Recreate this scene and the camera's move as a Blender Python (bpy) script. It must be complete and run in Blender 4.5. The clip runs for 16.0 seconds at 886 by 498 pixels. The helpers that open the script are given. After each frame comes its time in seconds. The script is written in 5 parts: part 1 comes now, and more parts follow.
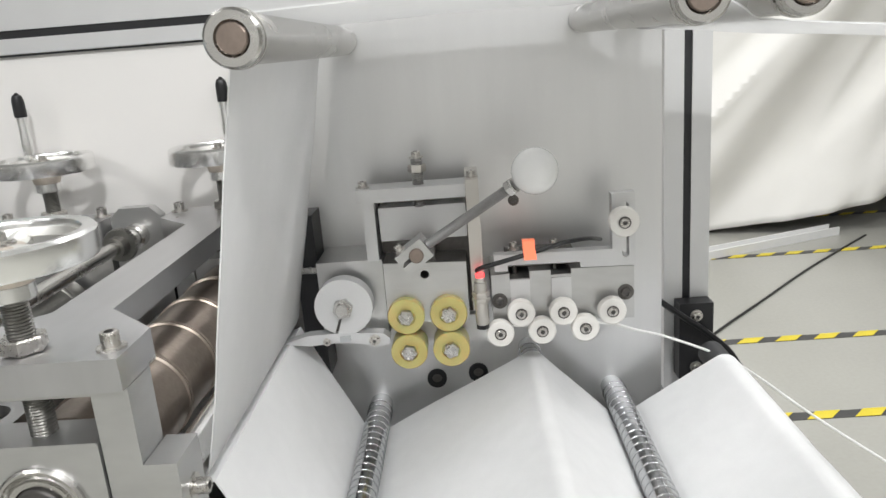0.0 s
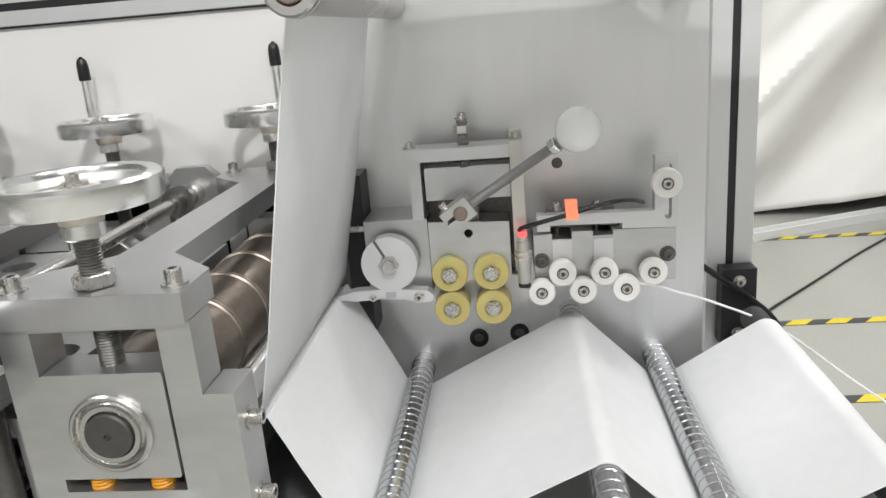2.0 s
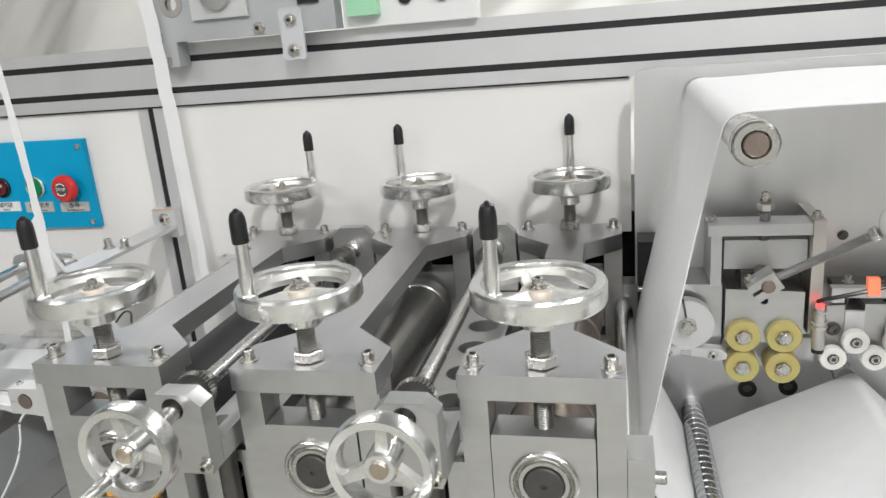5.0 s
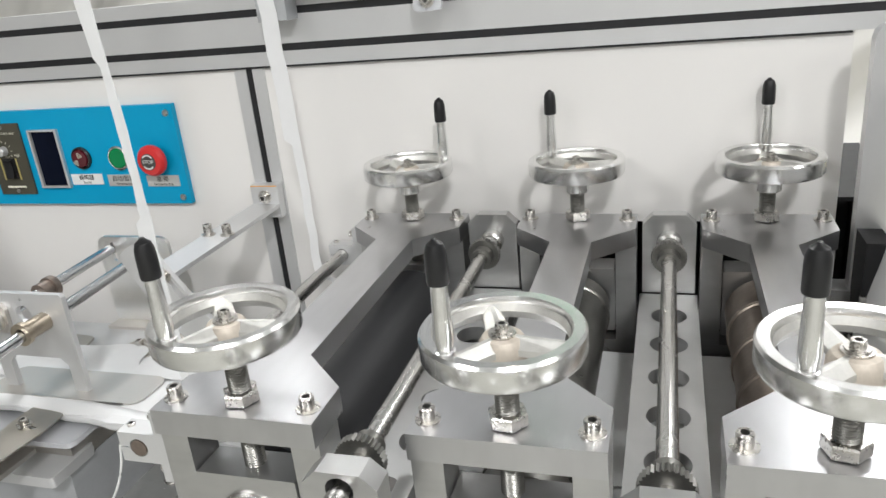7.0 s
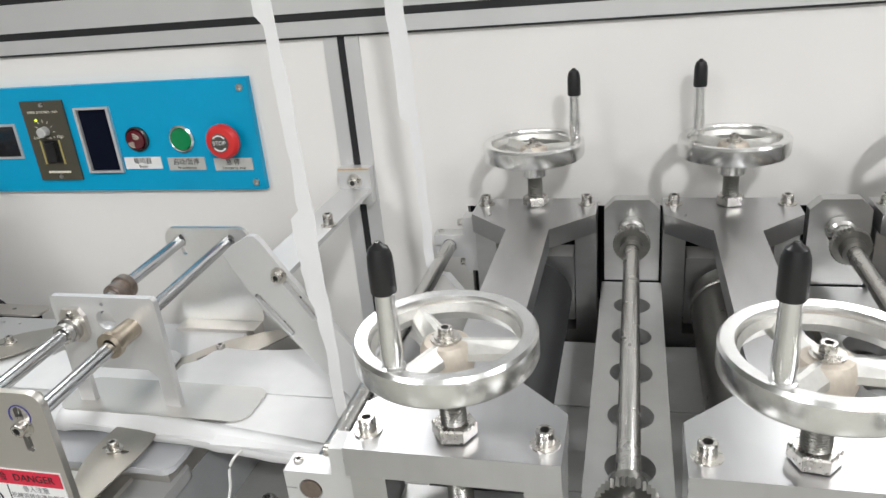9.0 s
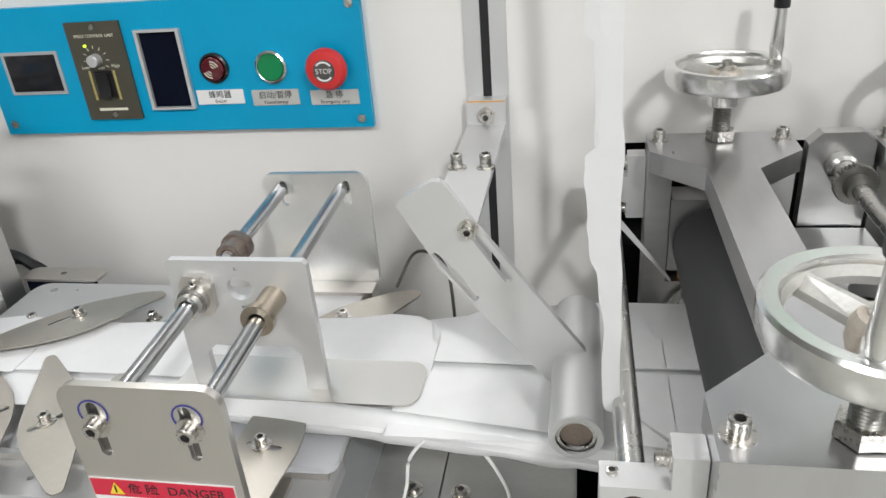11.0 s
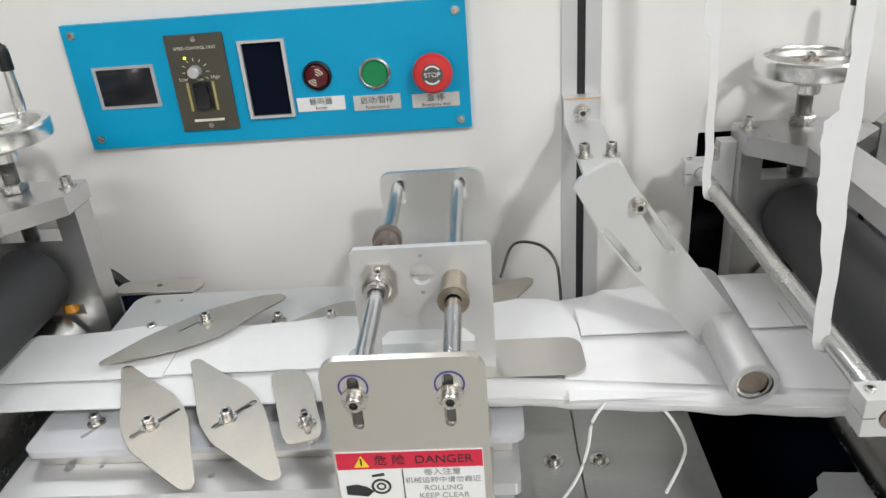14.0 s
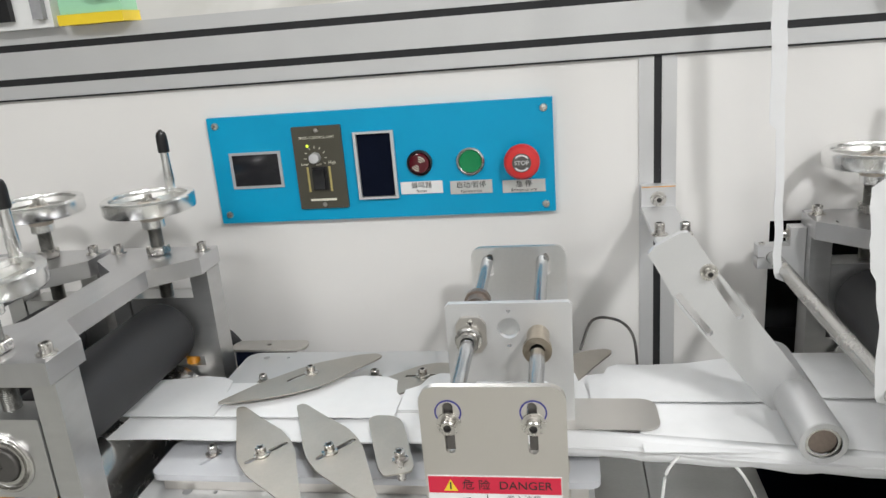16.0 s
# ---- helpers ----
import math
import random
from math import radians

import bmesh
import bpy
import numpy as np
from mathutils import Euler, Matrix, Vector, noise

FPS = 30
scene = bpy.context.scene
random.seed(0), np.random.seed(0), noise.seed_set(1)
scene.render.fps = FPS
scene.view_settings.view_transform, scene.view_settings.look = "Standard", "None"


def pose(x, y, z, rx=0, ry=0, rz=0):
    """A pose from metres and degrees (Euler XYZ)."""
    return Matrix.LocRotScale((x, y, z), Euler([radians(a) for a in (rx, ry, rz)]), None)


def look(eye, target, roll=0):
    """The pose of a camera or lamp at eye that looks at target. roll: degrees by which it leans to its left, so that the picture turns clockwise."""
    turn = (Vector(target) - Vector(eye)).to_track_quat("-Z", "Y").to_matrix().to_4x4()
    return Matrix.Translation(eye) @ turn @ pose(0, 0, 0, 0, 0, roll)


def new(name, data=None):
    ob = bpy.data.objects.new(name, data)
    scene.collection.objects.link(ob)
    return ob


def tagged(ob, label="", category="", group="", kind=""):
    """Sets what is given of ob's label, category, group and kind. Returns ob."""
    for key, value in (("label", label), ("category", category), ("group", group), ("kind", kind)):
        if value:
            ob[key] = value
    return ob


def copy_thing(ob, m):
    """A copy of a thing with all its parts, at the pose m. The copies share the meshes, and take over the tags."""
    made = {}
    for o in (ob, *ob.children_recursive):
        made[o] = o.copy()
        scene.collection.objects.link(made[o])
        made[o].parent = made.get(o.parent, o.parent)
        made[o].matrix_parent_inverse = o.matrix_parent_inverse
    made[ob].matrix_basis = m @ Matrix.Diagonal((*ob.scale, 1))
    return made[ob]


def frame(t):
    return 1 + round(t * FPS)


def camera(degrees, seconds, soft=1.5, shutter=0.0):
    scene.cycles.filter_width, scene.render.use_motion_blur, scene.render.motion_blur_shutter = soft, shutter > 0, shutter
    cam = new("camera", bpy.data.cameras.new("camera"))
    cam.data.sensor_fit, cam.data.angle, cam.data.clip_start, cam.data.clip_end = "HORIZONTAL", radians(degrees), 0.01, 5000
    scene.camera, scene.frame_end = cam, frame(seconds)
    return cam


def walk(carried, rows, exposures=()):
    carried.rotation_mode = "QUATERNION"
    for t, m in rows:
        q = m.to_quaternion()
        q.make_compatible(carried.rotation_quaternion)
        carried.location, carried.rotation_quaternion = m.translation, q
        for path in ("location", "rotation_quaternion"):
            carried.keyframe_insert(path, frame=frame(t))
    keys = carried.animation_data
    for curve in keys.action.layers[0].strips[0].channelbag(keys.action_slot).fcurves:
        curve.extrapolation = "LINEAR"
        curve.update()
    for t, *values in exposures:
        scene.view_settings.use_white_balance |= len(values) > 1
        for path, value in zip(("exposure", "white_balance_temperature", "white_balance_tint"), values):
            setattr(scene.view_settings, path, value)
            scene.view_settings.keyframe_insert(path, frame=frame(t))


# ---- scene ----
cam = camera(61.7, 16.0)
PATH = [
    (0, (0.011, 0.002, 1.309), (-0.067, 1.929, 0.781), -4.5),
    (0.5, (0.01, 0.021, 1.307), (-0.141, 1.934, 0.745), -4.2),
    (1, (0.016, 0.025, 1.308), (-0.172, 1.934, 0.742), -4.6),
    (1.5, (0.022, 0.017, 1.299), (-0.175, 1.924, 0.73), -4.6),
    (2, (0.011, -0.02, 1.294), (-0.188, 1.887, 0.725), -4.7),
    (2.5, (0.0, -0.096, 1.304), (-0.221, 1.808, 0.731), -4.9),
    (3, (-0.011, -0.161, 1.306), (-0.241, 1.741, 0.73), -5.0),
    (3.5, (-0.023, -0.204, 1.312), (-0.263, 1.697, 0.736), -5.0),
    (4, (-0.062, -0.226, 1.343), (-0.333, 1.67, 0.769), -4.9),
    (4.5, (-0.124, -0.194, 1.375), (-0.474, 1.691, 0.805), -4.9),
    (5, (-0.184, -0.119, 1.406), (-0.645, 1.742, 0.836), -4.8),
    (5.2, (-0.204, -0.087, 1.417), (-0.703, 1.763, 0.844), -4.7),
    (7.3, (-0.356, 0.011, 1.427), (-0.932, 1.782, 0.697), -5.7),
    (7.5, (-0.372, 0.013, 1.428), (-0.926, 1.787, 0.69), -5.7),
    (8, (-0.416, 0.005, 1.427), (-0.927, 1.788, 0.678), -5.5),
    (8.5, (-0.46, 0.014, 1.423), (-0.956, 1.797, 0.663), -5.3),
    (9, (-0.513, 0.051, 1.419), (-1.007, 1.828, 0.645), -5.4),
    (9.5, (-0.589, 0.091, 1.405), (-1.081, 1.855, 0.601), -5.4),
    (10, (-0.65, 0.123, 1.394), (-1.131, 1.867, 0.542), -5.4),
    (10.2, (-0.665, 0.129, 1.39), (-1.137, 1.865, 0.517), -5.3),
    (12.3, (-0.818, 0.075, 1.396), (-0.973, 1.833, 0.455), -4.7),
    (12.5, (-0.828, 0.072, 1.397), (-0.976, 1.833, 0.460), -4.7),
    (13, (-0.857, 0.063, 1.400), (-0.982, 1.828, 0.467), -4.6),
    (13.5, (-0.885, 0.051, 1.400), (-1.006, 1.825, 0.484), -4.7),
    (14, (-0.914, 0.045, 1.397), (-1.042, 1.836, 0.514), -4.7),
    (14.5, (-0.923, 0.034, 1.393), (-1.071, 1.861, 0.592), -4.7),
    (15, (-0.922, 0.018, 1.391), (-1.124, 1.877, 0.683), -4.7),
    (15.5, (-0.912, -0.014, 1.390), (-1.182, 1.863, 0.758), -4.7),
    (16, (-0.918, -0.041, 1.384), (-1.243, 1.844, 0.801), -4.7),
]
walk(cam, [(t, look(eye, target, roll)) for t, eye, target, roll in PATH])

# ---------------- light ----------------
scene.view_settings.exposure = -0.33
world = bpy.data.worlds.new("hall_air")
world.use_nodes = True
world.node_tree.nodes["Background"].inputs[0].default_value = (0.93, 0.96, 1.0, 1)
world.node_tree.nodes["Background"].inputs[1].default_value = 0.06
scene.world = world


def unseen_lamp(x, y, z, power, sx=1.3, sy=0.35):
    lamp = bpy.data.lights.new("unseen_lamp", "AREA")
    lamp.shape, lamp.size, lamp.size_y, lamp.energy, lamp.color = "RECTANGLE", sx, sy, power, (0.982, 0.99, 0.995)
    ob = new("unseen_lamp", lamp)
    ob.matrix_basis = look((x, y, z), (x, y + 0.01, 0), 0)
    return ob


# unseen key lamp, placed from the direction of the shadows on the panel
unseen_lamp(0.58, -1.92, 3.5, 116, 0.30, 0.30)
# unseen fill lamps, added to brighten the cloth, bridge plates and left stands
for lx, ly, watts in ((-2.6, -2.2, 84), (2.4, -0.3, 62), (2.7, -2.9, 84), (-1.9, 1.75, 48), (-1.9, 3.6, 48), (1.7, 1.9, 58), (1.0, 3.6, 44), (-0.9, -4.6, 55)):
    unseen_lamp(lx, ly, 3.5, watts, 1.2, 0.6)


# ---------------- materials ----------------
def mat(name, color, rough=0.5, metal=0.0, vary=0.06, scale=40.0, bump=0.0, bscale=300.0, stretch=(1, 1, 1), rvary=0.08, spec=0.5,
        trans=0.0, emit=None, alpha=1.0, random_tint=0.0, coat=0.0):
    m = bpy.data.materials.new(name)
    m.use_nodes = True
    n, l = m.node_tree.nodes, m.node_tree.links
    p = n["Principled BSDF"]
    tc, mp = n.new("ShaderNodeTexCoord"), n.new("ShaderNodeMapping")
    mp.inputs["Scale"].default_value = stretch
    l.new(tc.outputs["Object"], mp.inputs[0])
    big, fine = n.new("ShaderNodeTexNoise"), n.new("ShaderNodeTexNoise")
    big.inputs["Scale"].default_value, big.inputs["Detail"].default_value = scale, 4
    fine.inputs["Scale"].default_value, fine.inputs["Detail"].default_value = bscale, 3
    l.new(mp.outputs[0], big.inputs[0]), l.new(mp.outputs[0], fine.inputs[0])
    mixn = n.new("ShaderNodeMath")
    mixn.operation = "MULTIPLY_ADD"
    l.new(big.outputs["Fac"], mixn.inputs[0])
    mixn.inputs[1].default_value = 0.65
    half = n.new("ShaderNodeMath")
    half.operation = "MULTIPLY"
    half.inputs[1].default_value = 0.35
    l.new(fine.outputs["Fac"], half.inputs[0]), l.new(half.outputs[0], mixn.inputs[2])
    ramp = n.new("ShaderNodeValToRGB")
    ramp.color_ramp.elements[0].position, ramp.color_ramp.elements[1].position = 0.3, 0.7
    ramp.color_ramp.elements[0].color = (*[max(0, c * (1 - vary)) for c in color], 1)
    ramp.color_ramp.elements[1].color = (*[min(1, c * (1 + vary)) for c in color], 1)
    l.new(mixn.outputs[0], ramp.inputs[0])
    col = ramp.outputs[0]
    if random_tint:
        info, hsv, add = n.new("ShaderNodeObjectInfo"), n.new("ShaderNodeHueSaturation"), n.new("ShaderNodeMapRange")
        add.inputs["To Min"].default_value, add.inputs["To Max"].default_value = 1 - random_tint, 1 + random_tint
        l.new(info.outputs["Random"], add.inputs[0]), l.new(add.outputs[0], hsv.inputs["Value"])
        l.new(col, hsv.inputs["Color"])
        col = hsv.outputs[0]
    l.new(col, p.inputs["Base Color"])
    p.inputs["Metallic"].default_value = metal
    rr = n.new("ShaderNodeMapRange")
    rr.inputs["To Min"].default_value, rr.inputs["To Max"].default_value = max(0.02, rough - rvary), min(1, rough + rvary)
    l.new(mixn.outputs[0], rr.inputs[0]), l.new(rr.outputs[0], p.inputs["Roughness"])
    p.inputs["Specular IOR Level"].default_value = spec
    p.inputs["Coat Weight"].default_value = coat
    if trans:
        p.inputs["Transmission Weight"].default_value = trans
    if emit:
        p.inputs["Emission Color"].default_value, p.inputs["Emission Strength"].default_value = (*emit[:3], 1), emit[3]
    if bump:
        b = n.new("ShaderNodeBump")
        b.inputs["Strength"].default_value, b.inputs["Distance"].default_value = bump, 0.001
        l.new(mixn.outputs[0], b.inputs["Height"]), l.new(b.outputs[0], p.inputs["Normal"])
    return m


ALU = mat("machined_aluminium", (0.55, 0.55, 0.545), 0.33, 0.9, 0.10, 9, 0.0, 40, (1, 1, 3), 0.06)
ALU_TOP = mat("ground_aluminium_plate", (0.57, 0.57, 0.58), 0.29, 0.95, 0.07, 8, 0.0, 30, (3, 1, 1), 0.05)
PLATE = mat("brushed_steel_plate", (0.69, 0.69, 0.69), 0.36, 0.85, 0.03, 9, 0.05, 300, (7, 1, 0.8), 0.05)
EXTR = mat("anodised_extrusion", (0.66, 0.66, 0.66), 0.45, 0.55, 0.03, 20, 0.03, 600)
CHROME = mat("polished_chrome", (0.84, 0.84, 0.83), 0.23, 1.0, 0.05, 90, 0.06, 400, (1, 1, 1), 0.1)
STEEL = mat("turned_steel", (0.56, 0.55, 0.53), 0.26, 1.0, 0.04, 40, 0.0, 200)
BOLT = mat("zinc_bolt_steel", (0.58, 0.56, 0.53), 0.28, 1.0, 0.12, 150, 0.05, 600)
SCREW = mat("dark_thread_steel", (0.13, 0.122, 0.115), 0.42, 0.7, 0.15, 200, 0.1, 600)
STAINLESS = mat("stainless_sheet", (0.62, 0.595, 0.56), 0.38, 0.95, 0.025, 14, 0.03, 500, (2.5, 1, 1))
ROLL_BROWN = mat("oily_embossing_steel", (0.26, 0.21, 0.18), 0.38, 0.75, 0.22, 45, 0.15, 300)
EMBOSS = mat("tan_embossing_steel", (0.36, 0.305, 0.26), 0.34, 0.8, 0.2, 45, 0.12, 300)
SHAFT = mat("dull_shaft_steel", (0.085, 0.08, 0.075), 0.45, 0.4, 0.15, 120, 0.08, 500)
ROLL_DARK = mat("dark_polished_steel_roller", (0.22, 0.215, 0.20), 0.3, 0.85, 0.15, 30, 0.08, 300)
RUBBER = mat("dark_grey_rubber", (0.034, 0.034, 0.036), 0.62, 0.0, 0.12, 20, 0.08, 400)
BLACK = mat("black_plastic", (0.012, 0.012, 0.013), 0.3, 0.0, 0.1, 60, 0.02, 400)
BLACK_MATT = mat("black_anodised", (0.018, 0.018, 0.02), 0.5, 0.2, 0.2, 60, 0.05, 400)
# near black, holding the deep shade of pit and openings in the colour
DARKPIT = mat("near_black_shade", (0.004, 0.006, 0.015), 0.85, 0.0, 0.2, 15, 0.05, 200, spec=0.06)
WHITE_PANEL = mat("white_composite_panel", (0.80, 0.78, 0.755), 0.3, 0.0, 0.008, 3, 0.0, 60, rvary=0.02)
FABRIC = mat("white_nonwoven_fabric", (0.87, 0.87, 0.87), 0.85, 0.0, 0.03, 60, 0.5, 900)
KNOB = mat("white_glossy_knob", (0.88, 0.88, 0.87), 0.18, 0.0, 0.02, 60, 0.02, 300, coat=0.3)
SPINDLE = mat("grey_screw_steel", (0.23, 0.225, 0.21), 0.36, 0.9, 0.12, 160, 0.06, 500)
NYLON = mat("white_nylon", (0.78, 0.76, 0.72), 0.45, 0.0, 0.03, 60, 0.03, 300)
YELLOW_PU = mat("amber_polyurethane", (0.50, 0.43, 0.16), 0.3, 0.0, 0.08, 60, 0.05, 400, spec=0.5)
BLUE = mat("blue_painted_panel", (0.0, 0.325, 0.57), 0.34, 0.0, 0.04, 20, 0.03, 500, spec=0.3)
OLIVE = mat("olive_control_face", (0.065, 0.06, 0.042), 0.45, 0.0, 0.08, 60)
LABEL_W = mat("white_label", (0.78, 0.78, 0.77), 0.4, 0.0, 0.02, 60)
INK = mat("black_print", (0.02, 0.02, 0.02), 0.5, 0.0, 0.1, 60)
INK_GREY = mat("grey_print", (0.30, 0.30, 0.31), 0.5, 0.0, 0.1, 60)
LABEL_S = mat("silver_label", (0.62, 0.62, 0.60), 0.35, 0.4, 0.05, 60)
RED = mat("red_button_plastic", (0.62, 0.03, 0.03), 0.35, 0.0, 0.05, 60)
DARKRED = mat("dark_red_lens", (0.09, 0.006, 0.012), 0.15, 0.0, 0.1, 60)
GREEN = mat("green_button_plastic", (0.0, 0.22, 0.07), 0.3, 0.0, 0.05, 60)
SIGN_RED = mat("red_sign_print", (0.60, 0.015, 0.05), 0.4, 0.0, 0.03, 60)
SIGN_YEL = mat("yellow_sign_print", (0.85, 0.62, 0.03), 0.4, 0.0, 0.03, 60)
CREAM = mat("cream_print", (0.75, 0.72, 0.60), 0.4, 0.0, 0.03, 60)
SCREEN = mat("dark_display_glass", (0.012, 0.012, 0.015), 0.12, 0.0, 0.2, 20)
SPRING = mat("orange_spring_paint", (0.80, 0.36, 0.03), 0.4, 0.0, 0.08, 100)
ORANGE = mat("glowing_orange_tag", (0.9, 0.22, 0.12), 0.5, 0.0, 0.1, 80, emit=(1.0, 0.25, 0.12, 0.7))
RED_LED = mat("red_sensor_light", (0.8, 0.05, 0.05), 0.4, emit=(1.0, 0.06, 0.06, 3.0))
LED = mat("yellow_green_led", (0.6, 0.8, 0.05), 0.3, emit=(0.7, 1.0, 0.05, 1.5))
FLOOR = mat("grey_epoxy_floor", (0.40, 0.395, 0.36), 0.22, 0.0, 0.06, 1.2, 0.02, 60)
TAPE_Y = mat("yellow_floor_tape", (0.72, 0.58, 0.04), 0.5, 0.0, 0.08, 20)
TAPE_K = mat("black_floor_tape", (0.06, 0.06, 0.06), 0.5, 0.0, 0.1, 20)
CURTAIN = mat("white_curtain_cloth", (0.84, 0.825, 0.79), 0.6, 0.0, 0.03, 4, 0.1, 200)
CEILING = mat("grey_hall_ceiling", (0.52, 0.52, 0.52), 0.8, 0.0, 0.05, 1.5, 0.05, 30)
HALL = mat("pale_hall_paint", (0.80, 0.79, 0.77), 0.7, 0.0, 0.03, 2, 0.05, 40)
BED = mat("grey_ground_steel_table", (0.45, 0.45, 0.44), 0.24, 0.45, 0.10, 8, 0.05, 250, (1, 4, 1))
GREYBOX = mat("grey_painted_steel", (0.42, 0.43, 0.44), 0.45, 0.1, 0.06, 20, 0.05, 300)
MINT = mat("mint_green_housing", (0.36, 0.68, 0.45), 0.4, 0.0, 0.04, 30)
FOAM = mat("cream_granules", (0.75, 0.68, 0.45), 0.7, 0.0, 0.1, 300, 0.4, 500)
ACRYLIC = mat("milky_acrylic", (0.84, 0.85, 0.88), 0.12, 0.0, 0.02, 20, 0.0, 300, rvary=0.03, trans=0.4)
GLASS = mat("clear_bottle_glass", (0.95, 0.97, 0.97), 0.05, 0.0, 0.01, 20, 0.0, 300, rvary=0.02, trans=0.95)
CAST = mat("white_cast_metal", (0.68, 0.67, 0.64), 0.4, 0.8, 0.1, 110, 0.45, 330)
HUB_CAST = mat("tan_cast_metal", (0.55, 0.49, 0.42), 0.5, 0.4, 0.12, 120, 0.3, 500)
BRASSY = mat("tan_plated_steel", (0.46, 0.40, 0.32), 0.3, 0.95, 0.15, 60, 0.08, 400)
BLADE = mat("warm_stainless_blade", (0.45, 0.42, 0.375), 0.40, 0.92, 0.07, 26, 0.05, 300, (1.4, 1, 1), 0.09)
ROD_CHROME = mat("polished_roller_chrome", (0.52, 0.53, 0.54), 0.22, 1.0, 0.05, 40, 0.03, 300, (1, 1, 1), 0.04)
GOLD = mat("gold_print", (0.50, 0.42, 0.16), 0.4, 0.3, 0.05, 60)
SATIN = mat("satin_polished_plate", (0.80, 0.80, 0.79), 0.3, 1.0, 0.04, 14, 0.02, 300, (1, 1, 1), 0.06)
SOCKET = mat("dark_grey_socket_shade", (0.14, 0.135, 0.13), 0.45, 0.8, 0.2, 200)
THREAD = mat("grey_threaded_rod", (0.36, 0.355, 0.35), 0.5, 0.9, 0.1, 200, 0.05, 600)
MARKER = mat("blue_marker_ink", (0.05, 0.05, 0.25), 0.5, 0.0, 0.2, 200)
WIRE = mat("white_wire", (0.82, 0.82, 0.80), 0.6, 0.0, 0.03, 100)


def see_through(m, share):
    """Let a share of the light pass through thin cloth or plastic."""
    n, l = m.node_tree.nodes, m.node_tree.links
    p, out = n["Principled BSDF"], n["Material Output"]
    t, mix = n.new("ShaderNodeBsdfTranslucent"), n.new("ShaderNodeMixShader")
    t.inputs["Color"].default_value = (0.95, 0.95, 0.95, 1)
    mix.inputs[0].default_value = share
    l.new(p.outputs[0], mix.inputs[1]), l.new(t.outputs[0], mix.inputs[2]), l.new(mix.outputs[0], out.inputs[0])


see_through(FABRIC, 0.15)
THIN_FABRIC = mat("sheer_nonwoven_fabric", (0.88, 0.88, 0.88), 0.85, 0.0, 0.03, 60, 0.4, 900)
see_through(THIN_FABRIC, 0.38)
tn, tl = THIN_FABRIC.node_tree.nodes, THIN_FABRIC.node_tree.links
cloth_end = tn["Material Output"].inputs[0].links[0].from_socket
gauze, weave = tn.new("ShaderNodeBsdfTransparent"), tn.new("ShaderNodeMixShader")
weave.inputs[0].default_value = 0.16
tl.new(cloth_end, weave.inputs[1]), tl.new(gauze.outputs[0], weave.inputs[2]), tl.new(weave.outputs[0], tn["Material Output"].inputs[0])
YELLOW_PU.node_tree.nodes["Principled BSDF"].inputs["Subsurface Weight"].default_value = 0.25
YELLOW_PU.node_tree.nodes["Principled BSDF"].inputs["Subsurface Scale"].default_value = 0.006

# ---------------- mesh helpers ----------------
def mesh_of(bm, name, material, smooth=True, bevel=0.0):
    if bevel:
        edges = [e for e in bm.edges if len(e.link_faces) == 2 and e.calc_face_angle(0) > 0.7]
        bmesh.ops.bevel(bm, geom=edges, offset=bevel, segments=1, affect="EDGES", clamp_overlap=True)
    bmesh.ops.recalc_face_normals(bm, faces=bm.faces)
    for f in bm.faces:
        f.smooth = smooth
    for e in bm.edges:
        e.smooth = not (len(e.link_faces) == 2 and e.calc_face_angle(0) > 0.6)
    me = bpy.data.meshes.new(name)
    bm.to_mesh(me)
    bm.free()
    me.materials.append(material)
    return me


def part(name, bm, material, parent=None, label="", bevel=0.0, m=None):
    me = bm if isinstance(bm, bpy.types.Mesh) else mesh_of(bm, name, material, True, bevel)
    ob = new(name, me)
    ob.parent = parent
    if m is not None:
        ob.matrix_basis = m
    return tagged(ob, label)


def thing(name, label, category, m=None, group="", kind=""):
    ob = new(name)
    ob.empty_display_size = 0.02
    if m is not None:
        ob.matrix_basis = m
    return tagged(ob, label, category, group, kind)


def box(x0, x1, y0, y1, z0, z1, bm=None):
    bm = bm or bmesh.new()
    vs = [bm.verts.new(p) for p in ((x0, y0, z0), (x1, y0, z0), (x1, y1, z0), (x0, y1, z0), (x0, y0, z1), (x1, y0, z1), (x1, y1, z1), (x0, y1, z1))]
    for f in ((0, 3, 2, 1), (4, 5, 6, 7), (0, 1, 5, 4), (1, 2, 6, 5), (2, 3, 7, 6), (3, 0, 4, 7)):
        bm.faces.new([vs[i] for i in f])
    return bm


AXES = {"xy": lambda u, v, w: (u, v, w), "xz": lambda u, v, w: (u, w, v), "yz": lambda u, v, w: (w, u, v)}


def plate(outer, holes, w0, w1, plane="xz", bm=None):
    """A flat plate with real holes, between the depths w0 and w1."""
    bm = bm or bmesh.new()
    put = AXES[plane]
    loops = [list(outer)] + [list(h) for h in holes]
    lo = [bm.verts.new(put(u, v, w0)) for lp in loops for u, v in lp]
    hi = [bm.verts.new(put(u, v, w1)) for lp in loops for u, v in lp]
    flat = [[Vector((u, v, 0)) for u, v in lp] for lp in loops]
    from mathutils.geometry import tessellate_polygon
    for a, b, c in tessellate_polygon(flat):
        try:
            bm.faces.new((lo[a], lo[b], lo[c])), bm.faces.new((hi[c], hi[b], hi[a]))
        except ValueError:
            pass
    base = 0
    for lp in loops:
        k = len(lp)
        for i in range(k):
            a, b = base + i, base + (i + 1) % k
            bm.faces.new((lo[a], lo[b], hi[b], hi[a]))
        base += k
    return bm


